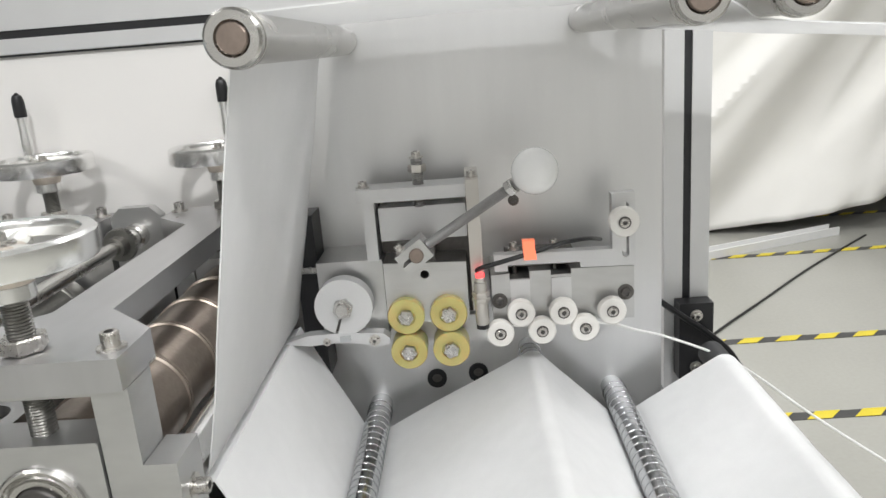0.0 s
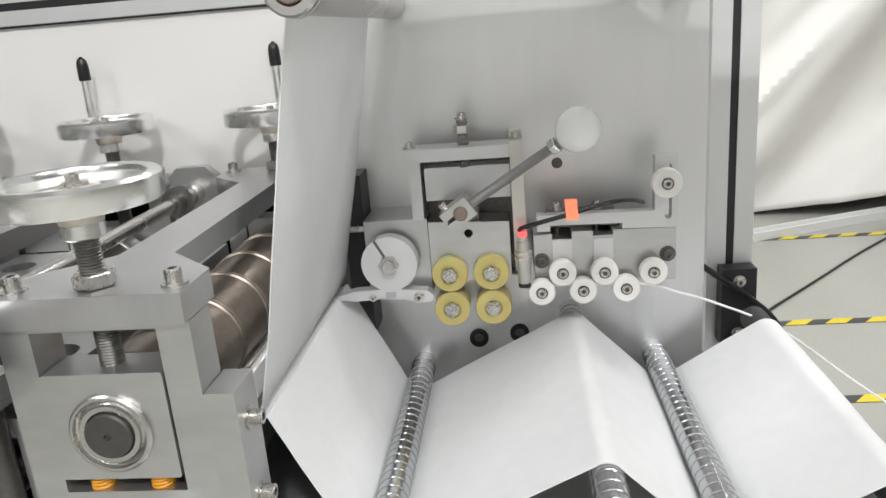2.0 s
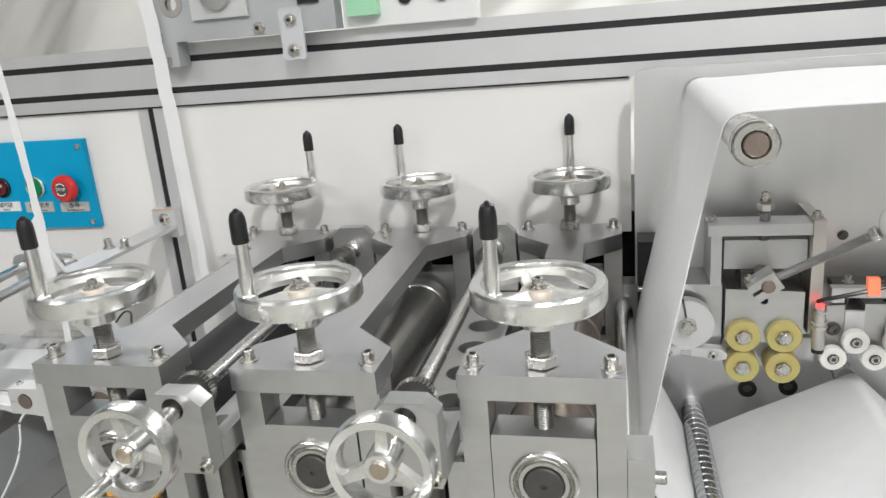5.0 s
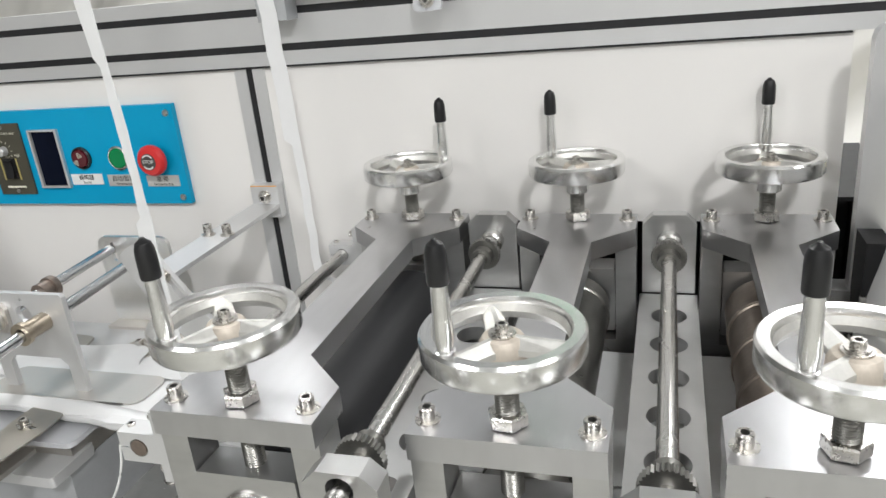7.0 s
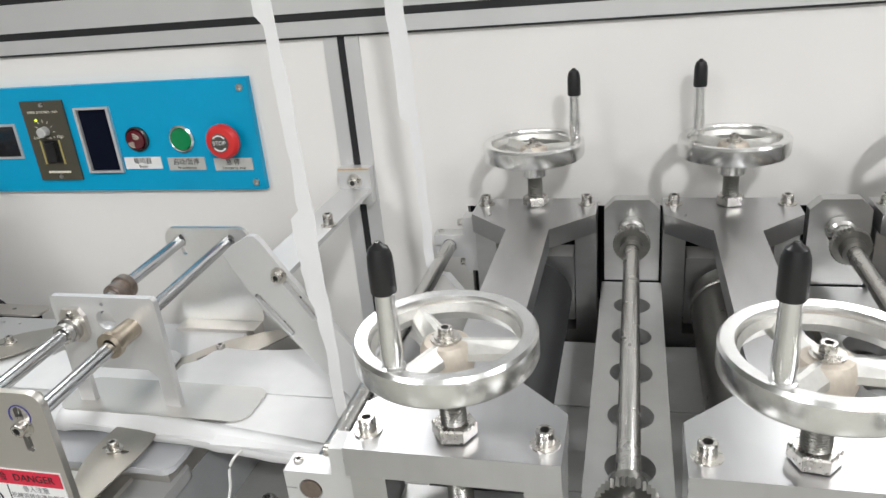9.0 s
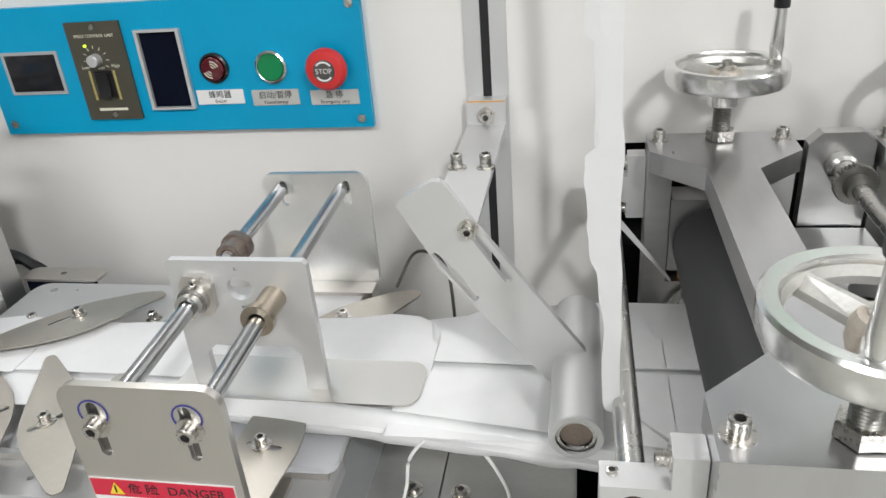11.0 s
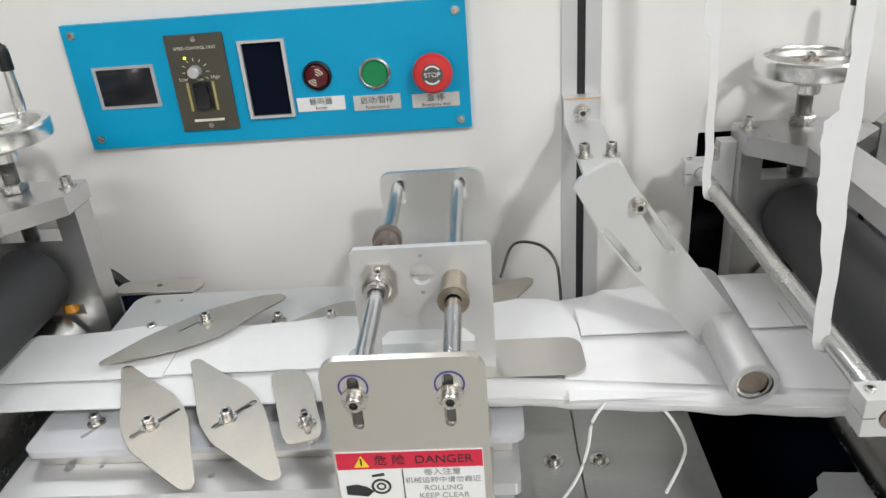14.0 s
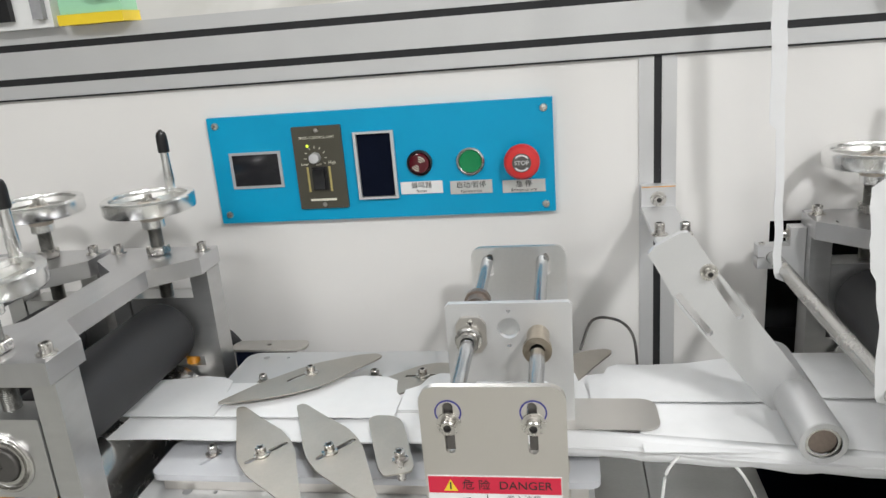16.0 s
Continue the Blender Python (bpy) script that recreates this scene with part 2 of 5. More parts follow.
def circle(cu, cv, r, k=24):
    return [(cu + r * math.cos(2 * math.pi * i / k), cv + r * math.sin(2 * math.pi * i / k)) for i in range(k)]


def slot(cu, cv, half, r, angle=0.0, k=8):
    """A slot with round ends, half its length apart from the middle."""
    ca, sa = math.cos(radians(angle)), math.sin(radians(angle))
    pts = [(half + r * math.cos(a), r * math.sin(a)) for a in np.linspace(-math.pi / 2, math.pi / 2, k)]
    pts += [(-half - r * math.cos(a), -r * math.sin(a)) for a in np.linspace(-math.pi / 2, math.pi / 2, k)]
    return [(cu + ca * u - sa * v, cv + sa * u + ca * v) for u, v in pts]


def rrect(u0, u1, v0, v1, r, k=5):
    out = []
    for cu, cv, a0 in ((u1 - r, v1 - r, 0), (u0 + r, v1 - r, 90), (u0 + r, v0 + r, 180), (u1 - r, v0 + r, 270)):
        out += [(cu + r * math.cos(radians(a0 + 90 * i / k)), cv + r * math.sin(radians(a0 + 90 * i / k))) for i in range(k + 1)]
    return out


def frame_to(p0, p1):
    p0, p1 = Vector(p0), Vector(p1)
    return Matrix.Translation(p0) @ (p1 - p0).to_track_quat("Z", "Y").to_matrix().to_4x4()


def lathe(profile, k=32, m=None, bm=None):
    """A body turned about z from (radius, height) pairs; a radius of 0 closes it."""
    bm = bm or bmesh.new()
    m = m or Matrix()
    rings = []
    for r, z in profile:
        if r < 1e-6:
            rings.append([bm.verts.new(m @ Vector((0, 0, z)))])
        else:
            rings.append([bm.verts.new(m @ Vector((r * math.cos(2 * math.pi * i / k), r * math.sin(2 * math.pi * i / k), z))) for i in range(k)])
    for a, b in zip(rings, rings[1:]):
        for i in range(k):
            j = (i + 1) % k
            q = [a[i % len(a)], a[j % len(a)], b[j % len(b)], b[i % len(b)]]
            q = [v for n, v in enumerate(q) if v not in q[:n]]
            if len(q) > 2:
                bm.faces.new(q)
    return bm


def rod(p0, p1, r, k=20, bm=None, ch=0.0):
    L = (Vector(p1) - Vector(p0)).length
    pr = [(0, 0), (r - ch, 0), (r, ch), (r, L - ch), (r - ch, L), (0, L)] if ch else [(0, 0), (r, 0), (r, L), (0, L)]
    return lathe(pr, k, frame_to(p0, p1), bm)


def spiral(p0, p1, r, wire, turns, k=6, per=14, bm=None):
    """A wire wound on a line."""
    bm = bm or bmesh.new()
    m, L = frame_to(p0, p1), (Vector(p1) - Vector(p0)).length
    last, n = None, int(turns * per)
    for i in range(n + 1):
        a, z = 2 * math.pi * i / per, L * i / n
        c, s = math.cos(a), math.sin(a)
        ring = []
        for j in range(k):
            b = 2 * math.pi * j / k
            rr = r + wire * math.cos(b)
            ring.append(bm.verts.new(m @ Vector((rr * c, rr * s, z + wire * math.sin(b)))))
        if last:
            for j in range(k):
                bm.faces.new((last[j], last[(j + 1) % k], ring[(j + 1) % k], ring[j]))
        last = ring
    return bm


def tube(points, r, k=8, bm=None, smooth=6):
    """A cable through points, rounded by a spline."""
    bm = bm or bmesh.new()
    P = [Vector(p) for p in points]
    Q = [P[0] * 2 - P[1]] + P + [P[-1] * 2 - P[-2]]
    line = []
    for i in range(1, len(Q) - 2):
        for s in range(smooth):
            t = s / smooth
            a, b, c, d = Q[i - 1:i + 3]
            line.append(0.5 * (2 * b + (c - a) * t + (2 * a - 5 * b + 4 * c - d) * t * t + (3 * b - a - 3 * c + d) * t ** 3))
    line.append(P[-1])
    last = None
    for i, p in enumerate(line):
        d = (line[min(i + 1, len(line) - 1)] - line[max(i - 1, 0)]).normalized()
        u = d.cross(Vector((0.31, 0.17, 0.93))).normalized()
        v = d.cross(u)
        ring = [bm.verts.new(p + r * (math.cos(2 * math.pi * j / k) * u + math.sin(2 * math.pi * j / k) * v)) for j in range(k)]
        if last:
            for j in range(k):
                bm.faces.new((last[j], last[(j + 1) % k], ring[(j + 1) % k], ring[j]))
        last = ring
    return bm


def sheet(path, y0, y1, thick=0.0012, ny=14, wob=0.0006, bm=None, edges=None):
    """A cloth that runs along (x, z) points and spans y0 to y1, with thickness and slight waves."""
    bm = bm or bmesh.new()
    n = len(path)
    grid = [[], []]
    for side in (0, 1):
        for i, (x, z) in enumerate(path):
            a, b = path[max(i - 1, 0)], path[min(i + 1, n - 1)]
            nx, nz = -(b[1] - a[1]), b[0] - a[0]
            L = math.hypot(nx, nz) or 1
            ya, yb = edges[i] if edges else (y0, y1)
            row = []
            for j in range(ny + 1):
                y = ya + (yb - ya) * j / ny
                w = wob * noise.noise(Vector((x * 14, y * 9, z * 14))) * 2 + (side - 0.5) * thick
                row.append(bm.verts.new((x + nx / L * w, y, z + nz / L * w)))
            grid[side].append(row)
    for i in range(n - 1):
        for j in range(ny):
            for s in (0, 1):
                g = grid[s]
                bm.faces.new((g[i][j], g[i + 1][j], g[i + 1][j + 1], g[i][j + 1]))
    for i in range(n - 1):
        for j in (0, ny):
            bm.faces.new((grid[0][i][j], grid[0][i + 1][j], grid[1][i + 1][j], grid[1][i][j]))
    for j in range(ny):
        for i in (0, n - 1):
            bm.faces.new((grid[0][i][j], grid[0][i][j + 1], grid[1][i][j + 1], grid[1][i][j]))
    return bm


def arc(cx, cz, r, a0, a1, k=10):
    return [(cx + r * math.cos(radians(a0 + (a1 - a0) * i / k)), cz + r * math.sin(radians(a0 + (a1 - a0) * i / k))) for i in range(k + 1)]


TURN_TO = {"z": pose(0, 0, 0), "-y": pose(0, 0, 0, 90), "x": pose(0, 0, 0, 0, 90), "-x": pose(0, 0, 0, 0, -90), "y": pose(0, 0, 0, -90)}
BOLTS = {}


def bolt(parent, x, y, z, axis="z", r=0.0048, h=0.0075, washer=True, material=None):
    """A socket cap bolt whose head rises from the face at x, y, z."""
    key = (r, h, washer, (material or BOLT).name)
    if key not in BOLTS:
        w = 0.0012 if washer else 0.0
        pr = [(0, 0)] + ([(r * 1.6, 0), (r * 1.6, w)] if washer else []) + [(r, w), (r, w + h * 0.92), (r * 0.9, w + h), (r * 0.52, w + h), (r * 0.5, w + h * 0.4), (0, w + h * 0.4)]
        me = mesh_of(lathe(pr, 18), "bolt", material or BOLT)
        # faces inside the socket darkened, the recess shade put into their colour
        me.materials.append(SOCKET)
        for f in me.polygons:
            if math.hypot(f.center.x, f.center.y) < r * 0.53 and f.center.z > w:
                f.material_index = 1
        BOLTS[key] = me
    return part("bolt", BOLTS[key], None, parent, m=Matrix.Translation((x, y, z)) @ TURN_TO[axis])


def hexnut(r, h, m=None, bore=0.0):
    pr = [(bore, 0), (r * 0.93, 0), (r, h * 0.12), (r, h * 0.88), (r * 0.93, h), (bore, h)]
    return lathe(pr, 6, m)


def spins(ob, base, axis, rate, start=0.0):
    """Key a steady turn in degrees per second about a local axis."""
    rows = []
    for i in range(161):
        a = start + rate * i / 10
        rows.append((i / 10, base @ (pose(0, 0, 0, 0, a, 0) if axis == "y" else pose(0, 0, 0, 0, 0, a))))
    walk(ob, rows)


MOVING = []

# ---------------- the hall ----------------
tagged(part("floor", box(-9, 9, -6, 8, -0.1, 0), FLOOR), "pale grey glossy epoxy factory floor", "floor", kind="structure")
tagged(part("ceiling", box(-9, 9, -6, 8, 4.2, 4.3), CEILING), "plain grey hall ceiling", "ceiling", kind="structure")
tagged(part("wall_south", box(-9, 9, -6.1, -6, 0, 4.2), HALL), "plain pale hall wall", "wall", kind="structure")
tagged(part("wall_north", box(-9, 9, 8, 8.1, 0, 4.2), HALL), "plain pale hall wall", "wall", kind="structure")
tagged(part("wall_west", box(-9.1, -9, -6, 8, 0, 4.2), HALL), "plain pale hall wall", "wall", kind="structure")
tagged(part("wall_east", box(9, 9.1, -6, 8, 0, 4.2), HALL), "plain pale hall wall", "wall", kind="structure")


def curtain(x0, x1, y, z0, z1):
    bm = bmesh.new()
    nx, nz = 560, 90
    rows = []
    for j in range(nz + 1):
        row = []
        for i in range(nx + 1):
            x = x0 + (x1 - x0) * i / nx
            foot = z0 + min(0.2, max(0, 0.16 * (x - 1.5)))
            z = foot + (z1 - foot) * j / nz
            lean = -0.95 * (z - z1) + 0.22 * math.sin(x * 0.7) * (z - z1)
            w = x + lean
            f = 0.075 * math.sin(w * 4.6 + 1.6 * math.sin(w * 1.7)) + 0.010 * math.sin(w * 17.0 + 2 * z) + 0.14 * noise.noise(Vector((w * 1.6, z * 0.6, 3.0))) + 0.13 * abs(noise.noise(Vector((w * 2.6, z * 0.7, 5.0)))) + 0.012 * noise.noise(Vector((w * 8, z * 1.6, 9.0)))
            row.append(bm.verts.new((x, y + f * (0.6 + 0.5 * (z1 - z) / (z1 - z0)), z + 0.04 * noise.noise(Vector((x * 1.2, 7, 0))) * (j == 0))))
        rows.append(row)
    for a, b in zip(rows, rows[1:]):
        for i in range(nx):
            bm.faces.new((a[i], a[i + 1], b[i + 1], b[i]))
    return bm


c = part("curtain", curtain(-6, 7, 4.62, 0.012, 3.6), CURTAIN)
c.modifiers.new("thick", "SOLIDIFY").thickness = 0.004
tagged(c, "white cloth curtain hanging in folds behind the machine", "curtain")


def hazard_tape(x0, x1, y, width):
    t = thing("hazard_tape", "yellow and black striped floor marking tape", "floor tape", pose(x0, y, 0), "floor tapes")
    part("tape_base", box(0, x1 - x0, -width / 2, width / 2, 0.0005, 0.002), TAPE_K, t)
    step = 0.16
    me = mesh_of(plate([(0, -width / 2), (step * 0.52, -width / 2), (step * 0.52 + width, width / 2), (width, width / 2)], [], 0, 0.002, "xy"), "stripe", TAPE_Y)
    for i in range(int((x1 - x0 - width) / step)):
        part("stripe", me, None, t, m=pose(i * step, 0, 0.0022))


hazard_tape(-0.5, 4.6, 2.965, 0.05)
hazard_tape(0.2, 5.6, 4.17, 0.05)
hazard_tape(-0.5, 3.2, 2.31, 0.05)
hazard_tape(0.9, 5.6, 4.98, 0.05)

rail = thing("floor_rail", "white plastic rail lying on the floor", "rail", pose(1.345, 4.13, 0, 0, 0, 21))
part("channel", plate([(0, 0), (0.09, 0), (0.09, 0.05), (0.08, 0.05), (0.08, 0.012), (0.01, 0.012), (0.01, 0.05), (0, 0.05)], [], 0, 1.0, "yz"), LABEL_W, rail)

# ---------------- machine frame ----------------
bed = thing("machine_table", "grey ground steel machine table on painted legs", "machine table")
part("table_top", plate([(-2.4, 0.30), (0.30, 0.30), (0.30, 0.86), (-2.4, 0.86)], [[(-0.726, 0.42), (-0.40, 0.42), (-0.40, 0.712), (-0.726, 0.712)], [(-1.70, 0.50), (-1.51, 0.50), (-1.51, 0.70), (-1.70, 0.70)]], 0.885, 0.905, "xy"), BED, bed, bevel=0.001)
part("apron", box(-2.38, 0.28, 0.32, 0.335, 0.45, 0.884), GREYBOX, bed)
# rear apron and pit floor near black, so the pit looks unlit
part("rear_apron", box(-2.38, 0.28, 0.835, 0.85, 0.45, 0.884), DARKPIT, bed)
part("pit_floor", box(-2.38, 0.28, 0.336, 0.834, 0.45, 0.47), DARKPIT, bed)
for lx in (-2.36, -1.2, 0.2):
    for ly in (0.336, 0.775):
        part("leg", box(lx, lx + 0.06, ly, ly + 0.058, 0, 0.449), GREYBOX, bed)
part("bed_plate", box(-0.841, -0.728, 0.33, 0.80, 0.9055, 0.911), BED, bed, bevel=0.001)
part("bed_plate", box(-0.96, -0.843, 0.33, 0.80, 0.9055, 0.911), BED, bed, bevel=0.001)
for bx in (-0.824, -0.866):
    bolt(bed, bx, 0.575, 0.911, r=0.0055, h=0.004)

part("hole_plug", lathe([(0, 0.0012), (0.0075, 0.0012), (0.0085, 0.0)], 20, pose(-0.1653, 0.5005, 0.9051)), ROLL_BROWN, bed, "rusty hole plug")
for cx, cy, turn in ((0.2143, 0.4585, 4), (0.1011, 0.4778, -30), (0.135, 0.49, 60)):
    chip = part("wire_offcut", rod((-0.007, 0, 0.0009), (0.007, 0, 0.0009), 0.0008, 8), LABEL_W, None, m=pose(cx, cy, 0.905, 0, 0, turn))
    tagged(chip, "short white wire offcut lying on the machine table", "wire offcut", "wire offcuts")

tagged(part("wall_panel", plate([(-2.4, 0.9065), (-0.690, 0.9065), (-0.690, 1.142), (-0.168, 1.142), (-0.168, 1.336), (-2.4, 1.336)], [], 0.808, 0.82, "xz"), WHITE_PANEL), "glossy off-white composite back panel of the machine", "panel", kind="structure")


tagged(part("trim", box(-2.4, -0.17, 0.8042, 0.8076, 1.3316, 1.3335), BLACK_MATT), "thin dark strip along the seam under the aluminium beam", "trim", kind="structure")

# box lined in black so the opening behind the stands reads as unlit
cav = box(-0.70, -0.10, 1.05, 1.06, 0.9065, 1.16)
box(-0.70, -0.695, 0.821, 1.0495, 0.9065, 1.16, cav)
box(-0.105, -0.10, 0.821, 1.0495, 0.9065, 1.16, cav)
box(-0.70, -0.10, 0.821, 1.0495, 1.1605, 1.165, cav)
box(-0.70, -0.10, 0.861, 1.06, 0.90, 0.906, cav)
tagged(part("cavity", cav, BLACK_MATT), "black-lined box standing in for the dark opening behind the roller stands", "cavity", kind="structure")


def extrusion(name, length, width, depth, slots, m, label):
    """An aluminium profile along local x, with open T-slots in its face at local -y."""
    t = thing(name, label, "aluminium profile", m)
    h, lip, cav = width / 2, 0.0042, 0.009
    out = [(-h, 0.0)]
    for s in sorted(slots):
        out += [(s - lip, 0), (s - lip, 0.004), (s - cav, 0.004), (s - cav, 0.012), (s + cav, 0.012), (s + cav, 0.004), (s + lip, 0.004), (s + lip, 0)]
    out += [(h, 0.0), (h, depth), (-h, depth)]
    part("profile", plate([(d, z) for z, d in out], [], 0, length, "yz"), EXTR, t, bevel=0.0006)
    # black strips stand in for the shade inside the open slots
    for s in slots:
        part("slot_shade_strip", box(0.0, length, 0.0012, 0.0035, s - 0.0041, s + 0.0041), BLACK_MATT, t, "black strip standing in for the slot's dark inside")
    return t


extrusion("beam", 2.7, 0.08, 0.04, (-0.02, 0.02), pose(-2.4, 0.803, 1.374), "long double-slot aluminium beam with its slots darkened by black strips")
extrusion("post", 0.427, 0.04, 0.03, (0.0,), pose(-0.8130, 0.8062, 0.906, 0, -90, 0), "upright aluminium profile with its slot darkened by a black strip")
extrusion("post", 0.427, 0.049, 0.04, (0.0,), pose(0.2465, 0.795, 0.906, 0, -90, 0), "upright aluminium profile beside the steel plate")

pb = thing("profile_bracket", "black bolted foot bracket on the upright profile", "bracket")
part("bracket_body", box(0.233, 0.270, 0.772, 0.793, 0.928, 1.017), BLACK_MATT, pb, bevel=0.002)
bolt(pb, 0.2515, 0.772, 1.003, "-y", 0.0042, 0.004, material=BOLT)
bolt(pb, 0.2515, 0.772, 0.942, "-y", 0.0042, 0.004, material=BOLT)


# ---------------- roller stations ----------------
def hole_plate_front(t, y0, y1, lower_hole=True):
    holes = [[(-0.0395, 1.031), (0.0395, 1.031), (0.0395, 1.14), (-0.0395, 1.14)]]
    if lower_hole:
        holes.append(circle(0, 0.994, 0.0205, 32))
    return plate([(-0.0605, 0.905), (0.0605, 0.905), (0.0605, 1.1435), (-0.0605, 1.1435)], holes, y0, y1, "xz")


def bearing(t, x, y, z, r, shaft, label="", material=None):
    b = part("bearing", lathe([(shaft, -0.002), (r, -0.002), (r, 0.0022), (r * 0.95, 0.0032), (r * 0.89, 0.0032), (r * 0.875, 0.0002), (r * 0.82, -0.0008), (r * 0.74, 0.0006), (r * 0.725, 0.003), (shaft * 1.06, 0.003), (shaft * 1.04, -0.001), (shaft, -0.002)], 40, pose(x, y, z, 90)), STEEL, t, label)
    part("shaft_end", lathe([(0, 0.004), (shaft * 0.12, 0.004), (shaft * 0.16, 0.006), (shaft * 0.94, 0.006), (shaft, 0.005), (shaft, -0.004), (0, -0.004)], 28, pose(x, y, z, 90)), material or SHAFT, b)
    return b


def top_outline(hw, y0, y1, bar, ear=0.045, taper=0.04):
    return [(-hw, y0), (hw, y0), (hw, y0 + ear), (bar, y0 + ear + taper), (bar, y1 - ear - taper), (hw, y1 - ear), (hw, y1), (-hw, y1), (-hw, y1 - ear),
            (-bar, y1 - ear - taper), (-bar, y0 + ear + taper), (-hw, y0 + ear)]


def spring_mesh(x, y, z0, z1, r):
    return spiral((x, y, z0), (x, y, z1), r, 0.0012, 4.2, 6, 14)


def station(x, y0, y1, roller, groove, label, lower, r_up=0.034, bearings=True, lower_open=False):
    """A roller stand: two portal frames, sliding bearing blocks on springs, bridge plate and two rollers."""
    t = thing("roller_station", label, "roller stand", pose(x, 0, 0), "roller stands")
    part("bridge_plate", plate(top_outline(0.0605, y0 - 0.005, y1 + 0.005, 0.02), [], 1.144, 1.163, "xy"), ALU_TOP, t, bevel=0.0012)
    for front in (True, False):
        ya, yb = (y0, y0 + 0.03) if front else (y1 - 0.03, y1)
        part("side_frame", hole_plate_front(t, ya, yb), ALU, t, bevel=0.001)
        bl = part("bearing_block", plate(rrect(-0.0385, 0.0385, 1.0415, 1.113, 0.002), [circle(0, 1.074, 0.0235, 32)], ya + (-0.002 if front else 0.002), yb + (-0.002 if front else 0.002), "xz"), ALU, t, bevel=0.0008)
        for sx in (-0.02, 0.02):
            part("spring", spring_mesh(sx, (ya + yb) / 2 - 0.006, 1.0312, 1.0412, 0.0065), SPRING, bl, "orange compression spring")
        for bx in (-0.0505, 0.0505):
            bolt(t, bx, (ya + yb) / 2 - (0.003 if front else -0.003), 1.163, r=0.0052, h=0.0085)
    for bx in (-0.048, 0.048):
        bolt(t, bx, y0, 0.9125, "-y", 0.0042, 0.003, False, SCREW)
    bearing(t, 0, y0 - 0.0021, 1.074, 0.0262, 0.0150)
    if not lower_open:
        bearing(t, 0, y0 - 0.0001, 0.994, 0.0245, 0.0145, material=lower)
    L = y1 - y0 - 0.07
    yc = y0 + 0.035
    prof = [(0, -0.03), (0.0145, -0.03), (0.0145, 0), (r_up - 0.002, 0.0), (r_up, 0.002)]
    for g in groove:
        prof += [(r_up, g * L - 0.004), (r_up + 0.0016, g * L - 0.003), (r_up + 0.0016, g * L - 0.001), (r_up - 0.001, g * L), (r_up + 0.0016, g * L + 0.001), (r_up + 0.0016, g * L + 0.003), (r_up, g * L + 0.004)]
    prof += [(r_up, L - 0.002), (r_up - 0.002, L), (0.0145, L), (0.0145, L + 0.03), (0, L + 0.03)]
    up = part("upper_roller", lathe(prof, 44, pose(0, 0, 0, -90)), roller, t)
    MOVING.append((up, pose(0, yc, 1.074), "y", 480, 0))
    r_lo = 1.074 - r_up - 0.0025 - 0.994
    # lower_open roller takes a dark colour in place of the hole's inner shade
    lo = part("lower_roller", lathe([(0, -0.002 if lower_open else -0.03), (0.011, -0.002 if lower_open else -0.03), (0.011, 0), (r_lo - 0.002, 0), (r_lo, 0.002), (r_lo, L - 0.002), (r_lo - 0.002, L), (0.011, L), (0.011, L + 0.03), (0, L + 0.03)], 40, pose(0, 0, 0, -90)), SHAFT if lower_open else STEEL, t)
    MOVING.append((lo, pose(0, yc, 0.994), "y", -420, 0))
    return t


station(-0.2405, 0.365, 0.767, EMBOSS, (0.12, 0.3, 0.48, 0.66, 0.84), "machined aluminium roller stand with brown embossing roller", SHAFT, 0.036, lower_open=True)
station(-0.4240, 0.365, 0.767, ROLL_DARK, (0.08, 0.92), "machined aluminium roller stand with dark steel roller", SHAFT, 0.034)
station(-0.6075, 0.365, 0.767, RUBBER, (), "machined aluminium roller stand with dark rubber roller", STEEL, 0.036)
station(-1.3670, 0.42, 0.71, RUBBER, (), "machined aluminium roller stand with grey rubber roller beside folding table", STEEL, 0.036)
station(-1.4995, 0.42, 0.71, RUBBER, (), "machined aluminium roller stand at the far end", STEEL, 0.036)


